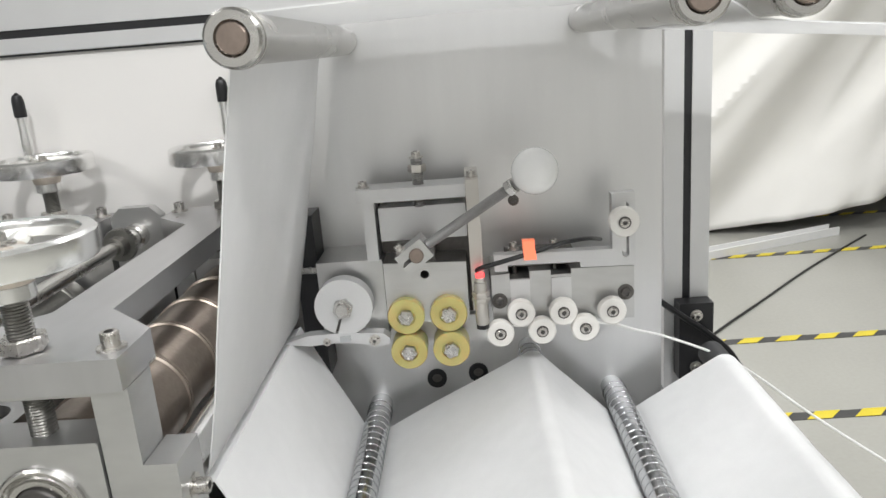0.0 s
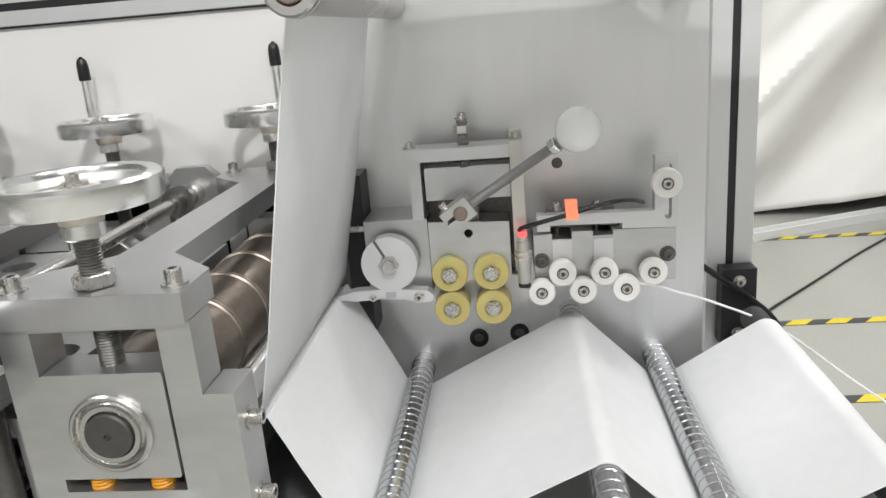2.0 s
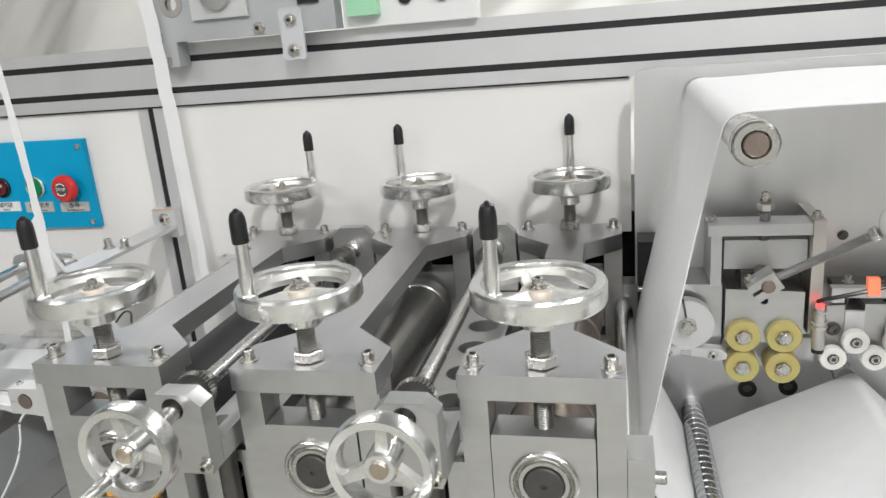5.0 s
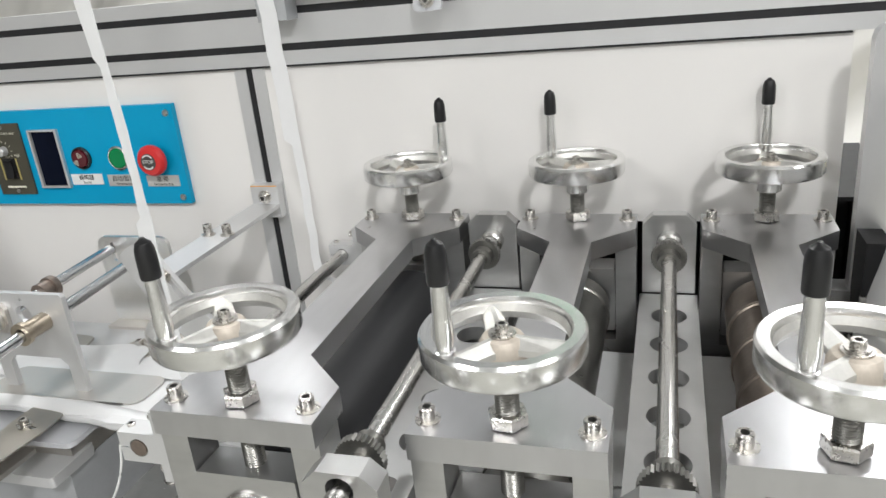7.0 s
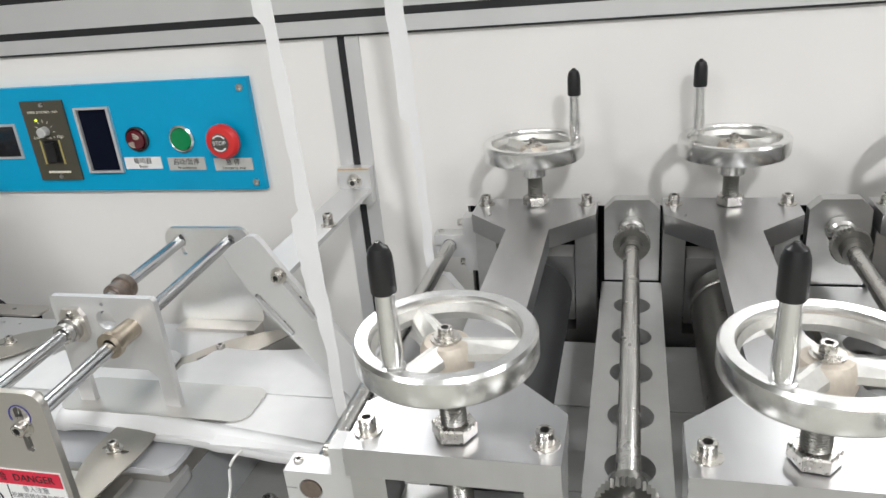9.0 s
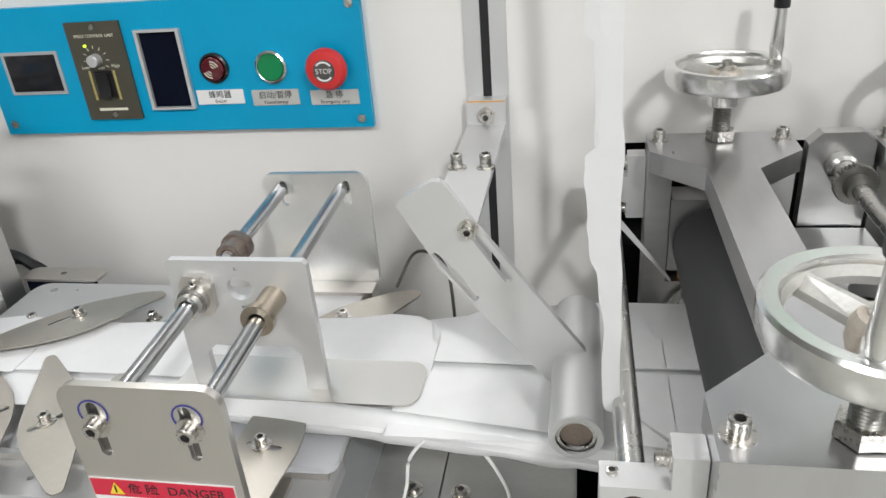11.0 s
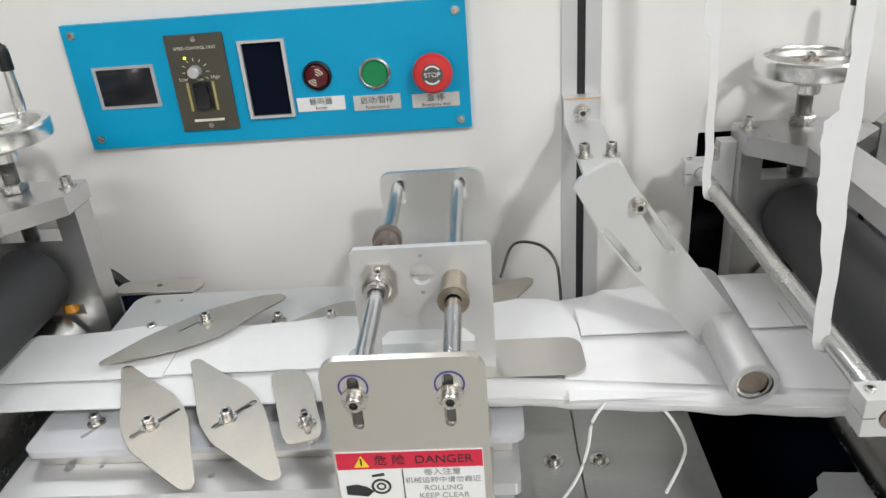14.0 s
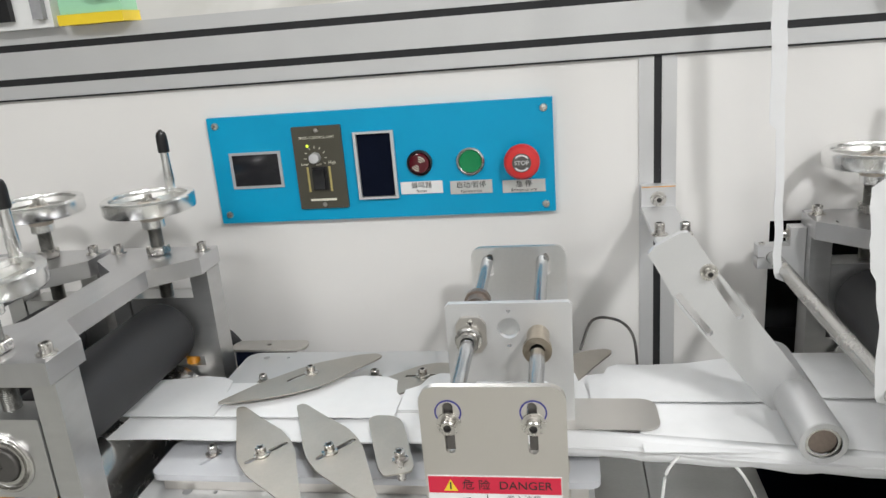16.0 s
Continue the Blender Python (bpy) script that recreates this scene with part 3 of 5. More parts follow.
# ---------------- handwheels ----------------
def handwheel(r=0.049, spindle=0.125, jam=True):
    """A spoked handwheel with an upright crank grip, on its screw spindle; its origin is the hub."""
    t = thing("handwheel", "polished three-spoke handwheel with black grip on a screw spindle", "handwheel", group="adjusting handwheels")
    part("rim", lathe([(r - 0.008, -0.010), (r - 0.001, -0.011), (r, -0.009), (r, 0.003), (r - 0.0015, 0.005), (r - 0.008, 0.0045), (r - 0.0095, 0.001), (r - 0.008, -0.010)], 64), CHROME, t)
    part("rim_inner", lathe([(r - 0.0022, 0.0047), (r - 0.0090, 0.0016), (r - 0.0112, -0.0045), (r - 0.0085, -0.0100), (r - 0.0070, -0.0092), (r - 0.0026, 0.0040), (r - 0.0022, 0.0047)], 56), CAST, t, "rough cast inner rim")
    part("hub", lathe([(0, -0.022), (0.0125, -0.022), (0.0148, -0.013), (0.0142, -0.005), (0.0118, -0.0012), (0.0098, -0.0005), (0, -0.0005)], 28), HUB_CAST, t, "tan cast hub")
    part("hub_boss", lathe([(0, -0.031), (0.0115, -0.031), (0.0126, -0.030), (0.0126, -0.0221), (0, -0.0221)], 28), CHROME, t)
    for a in (60, 180, 300):
        bm = bmesh.new()
        ends = []
        for x, w in ((0.008, 0.0082), (r - 0.007, 0.0062)):
            ends.append([bm.verts.new((x, y * w, z)) for y, z in ((-1, -0.0095), (1, -0.0095), (0.95, -0.0055), (0.2, -0.0004), (-0.2, -0.0004), (-0.95, -0.0055))])
        for k in range(6):
            bm.faces.new((ends[0][k], ends[0][(k + 1) % 6], ends[1][(k + 1) % 6], ends[1][k]))
        bm.faces.new(ends[0]), bm.faces.new(ends[1][::-1])
        part("spoke", bm, CAST, t, bevel=0.0008, m=pose(0, 0, 0, 0, 0, a))
    part("hub_washer", lathe([(0, -0.0005), (0.0082, -0.0005), (0.0082, 0.0009), (0, 0.0011)], 24), BOLT, t)
    bolt(t, 0, 0, 0.0010, r=0.0040, h=0.0045)
    g = part("grip_post", lathe([(0, -0.002), (0.0062, -0.002), (0.0062, 0.003), (0.0048, 0.0035), (0.0058, 0.012), (0.0052, 0.024), (0.0045, 0.047), (0, 0.047)], 20, pose(-0.0405, 0, 0.002)), CHROME, t)
    part("grip", lathe([(0, 0.043), (0.0060, 0.043), (0.0063, 0.0445), (0.0062, 0.057), (0.0059, 0.0615), (0.0046, 0.0655), (0.0022, 0.0672), (0.0014, 0.0684), (0, 0.0686)], 20, pose(-0.0405, 0, 0.002)), BLACK, g, "black plastic grip")
    n = int(spindle / 0.0019)
    pr = [(0, -0.020)]
    for i in range(n):
        z = -0.020 - i * 0.0019
        pr += [(0.0076, z), (0.0068, z - 0.00095)]
    pr.append((0, -0.020 - n * 0.0019))
    part("spindle", lathe(pr, 16), SPINDLE, t, "grey threaded spindle")
    if jam:
        part("lock_nut", hexnut(0.0128, 0.009, pose(0, 0, -0.061)), BOLT, t)
    return t


hub_z, first = 1.2245, handwheel()
first.matrix_basis = pose(-0.2405, 0.380, hub_z, 0, 0, 47)
for hx, hy, turn in ((-0.4240, 0.380, 52), (-0.6075, 0.380, 65), (-0.2405, 0.755, -90), (-0.4240, 0.755, -44), (-0.6075, 0.755, 194),
                     (-1.3640, 0.690, -98), (-1.3640, 0.437, -95), (-1.4995, 0.690, 60), (-1.4995, 0.437, 200)):
    copy_thing(first, pose(hx, hy, hub_z, 0, 0, turn))


# ---------------- cross shafts with cranks between the stands ----------------
def cross_unit(x, spoke_turn, grip_angle):
    t = thing("cross_plate", "perforated aluminium plate between roller stands", "plate", pose(x, 0, 0), "plates between stands")
    holes = [circle(0.001, y, 0.0165, 28) for y in np.arange(0.455, 0.70, 0.0575)]
    part("perforated_plate", plate([(-0.0285, 0.392), (0.0285, 0.392), (0.0285, 0.735), (-0.0285, 0.735)], holes, 1.074, 1.088, "xy"), ALU, t, bevel=0.0008)
    part("front_panel", plate([(-0.0285, 0.906), (0.0285, 0.906), (0.0285, 1.0735), (-0.0285, 1.0735)], [slot(0.0, 1.012, 0.046, 0.0105, 90)], 0.385, 0.40, "xz"), ALU, t, bevel=0.0008)
    s = part("lift_screw", lathe([(0, 0), (0.0085, 0), (0.0085, 0.125), (0.0135, 0.126), (0.0145, 0.132), (0.011, 0.142), (0.0085, 0.142), (0, 0.142)], 26, pose(0.0, 0.380, 0.962)), SCREW, t, "dark lift screw")
    part("screw_nut", hexnut(0.0125, 0.013, pose(0.0, 0.378, 0.992)), ROLL_BROWN, s, "rusty hexagon nut")
    part("rear_panel", box(-0.0285, 0.0285, 0.722, 0.735, 0.906, 1.0735), ALU, t)
    part("shaft_bracket", plate([(-0.024, 1.092), (0.024, 1.092), (0.024, 1.150), (0.014, 1.159), (-0.014, 1.159), (-0.024, 1.150)], [circle(0, 1.147, 0.009)], 0.322, 0.340, "xz"), ALU, t, bevel=0.001)
    part("bracket_arm", box(0.012, 0.024, 0.3405, 0.384, 1.092, 1.112), ALU, t, bevel=0.001)
    part("bracket_arm", box(-0.024, -0.012, 0.3405, 0.384, 1.092, 1.112), ALU, t, bevel=0.001)
    part("rear_bracket", plate([(-0.026, 1.0885), (0.026, 1.0885), (0.026, 1.163), (0.016, 1.173), (-0.016, 1.173), (-0.026, 1.163)], [circle(0, 1.147, 0.009)], 0.738, 0.752, "xz"), ALU, t, bevel=0.001)
    bolt(t, 0.02, 0.322, 1.10, "-y", 0.004, 0.005)
    c = thing("crank_wheel_unit", "steel cross shaft with toothed gears and crank handwheel", "shaft", pose(x, 0, 1.145), "crank shafts")
    part("shaft", rod((0, 0.27, 0), (0, 0.751, 0), 0.0068, 20, ch=0.001), STEEL, c)
    part("collar", lathe([(0.007, 0), (0.0125, 0), (0.0125, 0.012), (0.010, 0.014), (0.010, 0.028), (0.007, 0.028)], 24, pose(0, 0.737, 0, 90)), STEEL, c)
    for gy, sgn in ((0.352, 1), (0.700, -1)):
        bm, k = bmesh.new(), 34
        teeth = []
        for i in range(2 * k):
            a = math.pi * i / k
            rr = 0.0168 if i % 2 else 0.0153
            teeth.append((rr * math.cos(a), rr * math.sin(a)))
        plate(teeth, [circle(0, 0, 0.0069, 16)], gy, gy + 0.007 * sgn, "xz", bm)
        lathe([(0.007, 0.0), (0.0105, 0.0), (0.0105, 0.012), (0.007, 0.012)], 20, pose(0, gy + (0.0075 if sgn > 0 else 0.0), 0, -90) if sgn > 0 else pose(0, gy - 0.0075, 0, 90), bm)
        part("bevel_gear", bm, SPINDLE, c, "toothed steel bevel gear")
    w = part("crank_rim", lathe([(0.029, 0.010), (0.0345, 0.011), (0.0355, 0.009), (0.0355, -0.003), (0.034, -0.005), (0.029, -0.0045), (0.0275, -0.001), (0.029, 0.010)], 56, pose(0, 0.272, 0, 90)), CHROME, c)
    part("crank_hub", lathe([(0.007, -0.008), (0.0115, -0.008), (0.0115, 0.010), (0.010, 0.012), (0.0068, 0.012), (0.0068, 0.013), (0, 0.013)], 24, pose(0, 0.275, 0, 90)), CHROME, w)
    part("shaft_face", lathe([(0, 0.0142), (0.0056, 0.0142), (0.0062, 0.0136), (0.0062, 0.0)], 24, pose(0, 0.275, 0, 90)), BRASSY, w, "copper-brown shaft end")
    for a in (0, 120, 240):
        bm = plate([(0.010, -0.0045), (0.0295, -0.0032), (0.0295, 0.0032), (0.010, 0.0045)], [], -0.004, 0.004, "xy")
        part("spoke", bm, CAST, w, bevel=0.001, m=pose(0, 0.272, 0, 90) @ pose(0, 0, 0, 0, 0, a + spoke_turn))
    gx, gz = 0.030 * math.cos(radians(grip_angle)), 0.030 * math.sin(radians(grip_angle))
    g = part("crank_handle", lathe([(0, -0.003), (0.0058, -0.003), (0.0058, 0.003), (0.0045, 0.004), (0.0054, 0.014), (0.0045, 0.045), (0, 0.045)], 18, pose(gx, 0.268, gz, 90)), CHROME, w)
    part("crank_grip", lathe([(0, 0.036), (0.0062, 0.036), (0.0066, 0.042), (0.006, 0.058), (0.003, 0.064), (0, 0.065)], 18, pose(gx, 0.268, gz, 90)), BLACK, g, "black plastic grip")


cross_unit(-0.3315, 205, 322)
cross_unit(-0.5135, 225, 228)

# ---------------- wire unit on its steel plate ----------------
PY = 0.74
plate_outer = [(-0.165, 0.906)] + [(0.205, 0.906)] + [(0.205 - 0.012 + 0.012 * math.cos(radians(a)), 1.345 - 0.012 + 0.012 * math.sin(radians(a))) for a in (0, 30, 60, 90)]
plate_outer += [(-0.165 + 0.012 + 0.012 * math.cos(radians(a)), 1.345 - 0.012 + 0.012 * math.sin(radians(a))) for a in (90, 120, 150, 180)]
bp = thing("back_plate", "large brushed steel mounting plate standing on the table", "steel plate")
part("plate_sheet", plate(plate_outer, [circle(-0.036, 0.963, 0.0095), circle(0.009, 0.967, 0.0095)], PY, 0.755, "xz"), PLATE, bp, bevel=0.001)
for hx, hz in ((-0.036, 0.963), (0.009, 0.967)):
    ring = part("socket_ring", lathe([(0.0055, 0), (0.0105, 0), (0.0105, 0.003), (0.0055, 0.003)], 24, pose(hx, PY, hz, 90)), BLACK_MATT, bp, "black socket ring")
    # dark plug added so the hole looks unlit, not open to the hall
    part("hole_dark_fill", rod((hx, PY + 0.0004, hz), (hx, PY + 0.012, hz), 0.0092, 20), SCREW, ring)
bolt(bp, 0.056, PY, 1.153, "-y", 0.0035, 0.003, material=SCREW)

unit = thing("wire_cutting_unit", "aluminium wire feeding and cutting unit on the steel plate", "feeding unit")
F = 0.668
part("cutter_block", box(-0.139, -0.0755, F + 0.012, PY, 1.040, 1.117), ALU, unit, bevel=0.001)
part("feed_block", plate([(-0.0735, 1.057), (0.0045, 1.054), (0.0045, 1.113), (-0.0735, 1.116)], [circle(-0.035, 1.103, 0.0042, 16)], F, PY, "xz"), ALU, unit, bevel=0.001)
part("upper_block", box(-0.0745, 0.0075, F + 0.014, PY, 1.134, 1.166), EXTR, unit, bevel=0.001)
part("frame_post", box(-0.0885, -0.0775, F + 0.008, PY, 1.117, 1.174), EXTR, unit, bevel=0.001)
part("frame_post", box(0.0085, 0.0205, F - 0.002, PY, 1.066, 1.190), STAINLESS, unit, bevel=0.001)
part("frame_top", box(-0.0925, 0.0083, F, F + 0.034, 1.1745, 1.1865), EXTR, unit, bevel=0.001)
# added dark plate, puts shade into the gaps between the blocks
part("gap_shade_plate", box(-0.077, 0.0084, 0.706, 0.7395, 1.050, 1.1743), SCREW, unit)
part("press_block", box(-0.058, -0.024, F + 0.004, F + 0.05, 1.1135, 1.1335), SCREW, unit, bevel=0.001)
for bx in (-0.087, 0.0145):
    bolt(unit, bx, F + 0.015, 1.1865 if bx < 0 else 1.190, r=0.004, h=0.005)
ps = part("press_screw", spiral((-0.035, F + 0.016, 1.166), (-0.035, F + 0.016, 1.209), 0.0045, 0.0012, 20, 5, 10, rod((-0.035, F + 0.016, 1.166), (-0.035, F + 0.016, 1.212), 0.0046, 14)), THREAD, unit)
part("lock_nut", hexnut(0.0085, 0.007, pose(-0.035, F + 0.016, 1.198)), STAINLESS, ps)
bolt(unit, -0.035, F + 0.016, 1.211, r=0.0042, h=0.005)

lever = thing("clamp_lever", "threaded clamping lever with a white ball knob", "lever")
pv, bl = Vector((-0.0385, 0.645, 1.132)), Vector((0.066, 0.600, 1.2055))
ang = math.degrees(math.atan2(bl.z - pv.z, bl.x - pv.x))
clamp = part("clamp_block", plate([(-0.017, -0.010), (-0.017, -0.0018), (-0.004, -0.0018), (-0.004, 0.0018), (-0.017, 0.0018), (-0.017, 0.010), (0.012, 0.010), (0.012, -0.010)], [], -0.013, 0.012, "xz"), ALU, lever, bevel=0.0012, m=pose(pv.x, pv.y, pv.z, 0, -ang, 0))
part("pivot_pin", rod((0, -0.016, 0), (0, 0.07, 0), 0.0066, 20, ch=0.001), ROLL_BROWN, clamp, "brown pivot pin")
bolt(clamp, -0.011, 0, 0.010, "z", 0.0035, 0.005)
d = (bl - pv).normalized()
part("threaded_rod", spiral(pv + d * 0.010, bl - d * 0.018, 0.0038, 0.0009, 52, 5, 10, rod(pv + d * 0.009, bl - d * 0.012, 0.0038, 14)), THREAD, lever)
part("jam_nut", hexnut(0.0075, 0.007, frame_to(bl - d * 0.0285, bl)), STEEL, lever)
part("ball_knob", lathe([(0, -0.0190), (0.006, -0.0186)] + [(0.0193 * math.sin(radians(a)), -0.0193 * math.cos(radians(a))) for a in range(24, 180, 12)] + [(0, 0.0193)], 36, frame_to(bl, bl + d)), KNOB, lever, "white ball knob")

# turning cutter wheel with one radial slot
prof = circle(0, 0, 0.0274, 60)
gap = [p for p in prof if not (p[0] > 0 and abs(p[1]) < 0.0016)]
start = next(i for i in range(len(gap)) if gap[i][0] > 0 and gap[i][1] > 0 and gap[i - 1][1] < 0)
ordered = gap[start:] + gap[:start]
ordered += [(0.0273, -0.0013), (0.0075, -0.0013), (0.0075, 0.0013), (0.0273, 0.0013)]
cw = part("cutter_wheel", plate(ordered, [], -0.011, 0.004, "xz"), EXTR, unit, "round aluminium cutter wheel with one radial slot", bevel=0.0005)
part("slot_blade", box(0.0077, 0.0254, -0.0095, 0.003, -0.0011, 0.0011), SCREW, cw, "dark blade in the slot")
part("wheel_nut", hexnut(0.0098, 0.006, pose(0, -0.0115, 0, 90), 0.0), STEEL, cw)
part("wheel_stud", lathe([(0, 0), (0.0062, 0), (0.0062, 0.009), (0.0055, 0.010), (0, 0.010)], 20, pose(0, -0.0125, 0, 90)), STEEL, cw)
MOVING.append((cw, pose(-0.1130, 0.667, 1.0795), "y", 606, 110))


def feed_roller(x, z, rate, y=0.660):
    t = part("feed_roller", lathe([(0.006, 0.026), (0.0165, 0.026), (0.0176, 0.024), (0.0176, 0.001), (0.0168, 0), (0.009, 0), (0.0085, 0.0015), (0.006, 0.0015)], 40, pose(0, 0.026, 0, 90) @ pose(0, 0, 0.026, 180)), YELLOW_PU, unit, "translucent amber polyurethane feed roller")
    part("stud", lathe([(0, 0), (0.0048, 0), (0.0048, 0.032), (0, 0.032)], 16, pose(0, -0.006, 0, -90)), STEEL, t)
    part("nut", hexnut(0.0078, 0.005, pose(0, 0.001, 0, 90)), BOLT, t)
    MOVING.append((t, pose(x, y, z), "y", rate, x * 900))


feed_roller(-0.0555, 1.0645, -430)
feed_roller(-0.0150, 1.0645, -430)
feed_roller(-0.0555, 1.0285, 430)
feed_roller(-0.0150, 1.0285, 430)


gb = thing("guide_block", "stepped aluminium guide block with clamped plates", "bracket", pose(0.0035, 0, -0.001))
part("block", plate([(0.0235, 1.050), (0.158, 1.046), (0.158, 1.098), (0.099, 1.099), (0.099, 1.094), (0.080, 1.094), (0.080, 1.099), (0.060, 1.099), (0.060, 1.092), (0.041, 1.092), (0.041, 1.098), (0.0235, 1.097)], [], 0.672, PY, "xz"), ALU, gb, bevel=0.0008)
part("gauge_arm", plate([(0.0275, 1.1005), (0.0275, 1.1165), (0.138, 1.1155), (0.138, 1.168), (0.1595, 1.168), (0.1595, 1.0985), (0.108, 1.0995), (0.108, 1.105), (0.04, 1.106), (0.04, 1.1005)], [slot(0.1505, 1.133, 0.023, 0.0033, 90)], 0.672, 0.684, "xz"), EXTR, gb, bevel=0.0006)
# dark fill in place of the shade between arm and block
part("recess_shade_fill", box(0.040, 0.108, 0.690, 0.7395, 1.0990, 1.1060), SCREW, gb)
for ix in (0.0412, 0.0802):
    part("insert_plate", box(ix, ix + 0.0186, 0.6700, 0.6718, 1.050, 1.0915), EXTR, gb, bevel=0.0005)
for bx in (0.047, 0.0855):
    part("stud", rod((bx, 0.69, 1.09), (bx, 0.69, 1.122), 0.0022, 10), SCREW, gb)
    bolt(gb, bx, 0.69, 1.1165, r=0.0036, h=0.006)
bolt(gb, 0.0305, 0.672, 1.0715, "-y", 0.0048, 0.004, material=SCREW)
bolt(gb, 0.150, 0.672, 1.0725, "-y", 0.0048, 0.004, material=SCREW)

def guide_wheel(x, z, rate, y=0.656, r=0.0130):
    t = part("guide_wheel", lathe([(0.004, 0), (r - 0.001, 0), (r, 0.001), (r, 0.003), (r - 0.0012, 0.0045), (r, 0.006), (r, 0.008), (r - 0.001, 0.009), (0.004, 0.009)], 36, pose(0, 0, 0, -90)), NYLON, gb, "small white nylon guide wheel")
    part("hub_ring", lathe([(0.0046, 0), (0.0056, 0), (0.0056, 0.0012), (0.0046, 0.0012)], 20, pose(0, 0, 0, 90)), SCREW, t)
    part("axle", rod((0, 0.001, 0), (0, 0.03, 0), 0.004, 14), STEEL, t)
    bolt(t, 0, 0, 0, "-y", 0.0042, 0.0025, False)
    MOVING.append((t, pose(x - 0.0035, y, z + 0.001), "y", rate, z * 3000))


for gx, gz, s in ((0.0530, 1.0615, 1), (0.0925, 1.0605, 1), (0.1380, 1.0585, 1), (0.0325, 1.0428, -1), (0.0720, 1.0430, -1), (0.1125, 1.0432, -1)):
    guide_wheel(gx, gz, 500 * s)
guide_wheel(0.1500, 1.1430, 0.0, r=0.0138)

sensor = thing("proximity_sensor", "brass threaded proximity sensor with lit red tip", "sensor", pose(0.003, 0, -0.002))
part("barrel", lathe([(0, 0), (0.0058, 0), (0.0062, 0.001), (0.0062, 0.020), (0.0058, 0.021), (0.0068, 0.0215), (0.0068, 0.030), (0.0058, 0.0305), (0.0058, 0.041), (0.0046, 0.042), (0.0046, 0.046), (0, 0.046)], 24, pose(0.0135, 0.655, 1.057)), STAINLESS, sensor)
for nz in (1.080, 1.0855):
    part("nut", hexnut(0.0085, 0.0035, pose(0.0135, 0.655, nz), 0.006), STAINLESS, sensor)
part("sensor_face", rod((0.0135, 0.655, 1.053), (0.0135, 0.655, 1.0568), 0.006, 20), BLACK, sensor, "black sensing face")
part("light", lathe([(0, 0), (0.0042, 0), (0.0042, 0.003), (0, 0.004)], 16, pose(0.0135, 0.655, 1.1032)), RED_LED, sensor, "glowing red indicator light")
cable = part("sensor_cable", tube([(0.0135, 0.655, 1.107), (0.018, 0.652, 1.1105), (0.035, 0.650, 1.115), (0.06, 0.650, 1.121), (0.085, 0.652, 1.127), (0.105, 0.66, 1.1285), (0.12, 0.68, 1.124), (0.13, 0.70, 1.118), (0.14, 0.725, 1.11)], 0.0022), BLACK)
tagged(cable, "thin black sensor cable over the guide block", "cable")
tag = part("cable_tag", plate([(0.0575, 1.1165), (0.0685, 1.1165), (0.0685, 1.1195), (0.0675, 1.127), (0.0675, 1.1345), (0.0565, 1.1345), (0.0568, 1.127)], [], 0.6465, 0.6545, "xz"), ORANGE, bevel=0.0012)
tagged(tag, "glowing orange plastic tag clipped on the cable", "tag")

ch = thing("wire_channel", "bent aluminium wire channel with pointed beak", "guide")
part("channel_bar", plate([(-0.175, 1.0465), (-0.150, 1.0535), (-0.115, 1.0545), (-0.078, 1.0515), (-0.072, 1.046), (-0.073, 1.0405), (-0.085, 1.0385), (-0.098, 1.043), (-0.125, 1.0445), (-0.150, 1.0430)], [], 0.655, 0.668, "xz"), EXTR, ch, bevel=0.0008)
part("lower_bar", plate([(-0.115, 1.038), (-0.10, 1.030), (0.022, 1.025), (0.022, 1.0515), (-0.070, 1.053), (-0.076, 1.0375)], [], 0.690, 0.700, "xz"), EXTR, ch, bevel=0.0008)
part("tab", box(-0.119, -0.109, 0.652, 0.655, 1.0465, 1.0515), GREYBOX, ch)
part("hanger", box(-0.10, -0.02, 0.7005, PY, 1.03, 1.05), ALU, ch)
bolt(ch, -0.0865, 0.655, 1.0455, "-y", 0.0035, 0.003)
bolt(ch, -0.132, 0.655, 1.0465, "-y", 0.0024, 0.002)
side = thing("drive_bracket", "black drive bracket with a steel screw beside the cutter", "bracket")
part("bracket_body", box(-0.163, -0.142, 0.70, PY, 0.99, 1.16), BLACK_MATT, side, bevel=0.001)
part("adjusting_screw", rod((-0.1635, 0.70, 1.105), (-0.1395, 0.70, 1.105), 0.004, 14), STEEL, side)

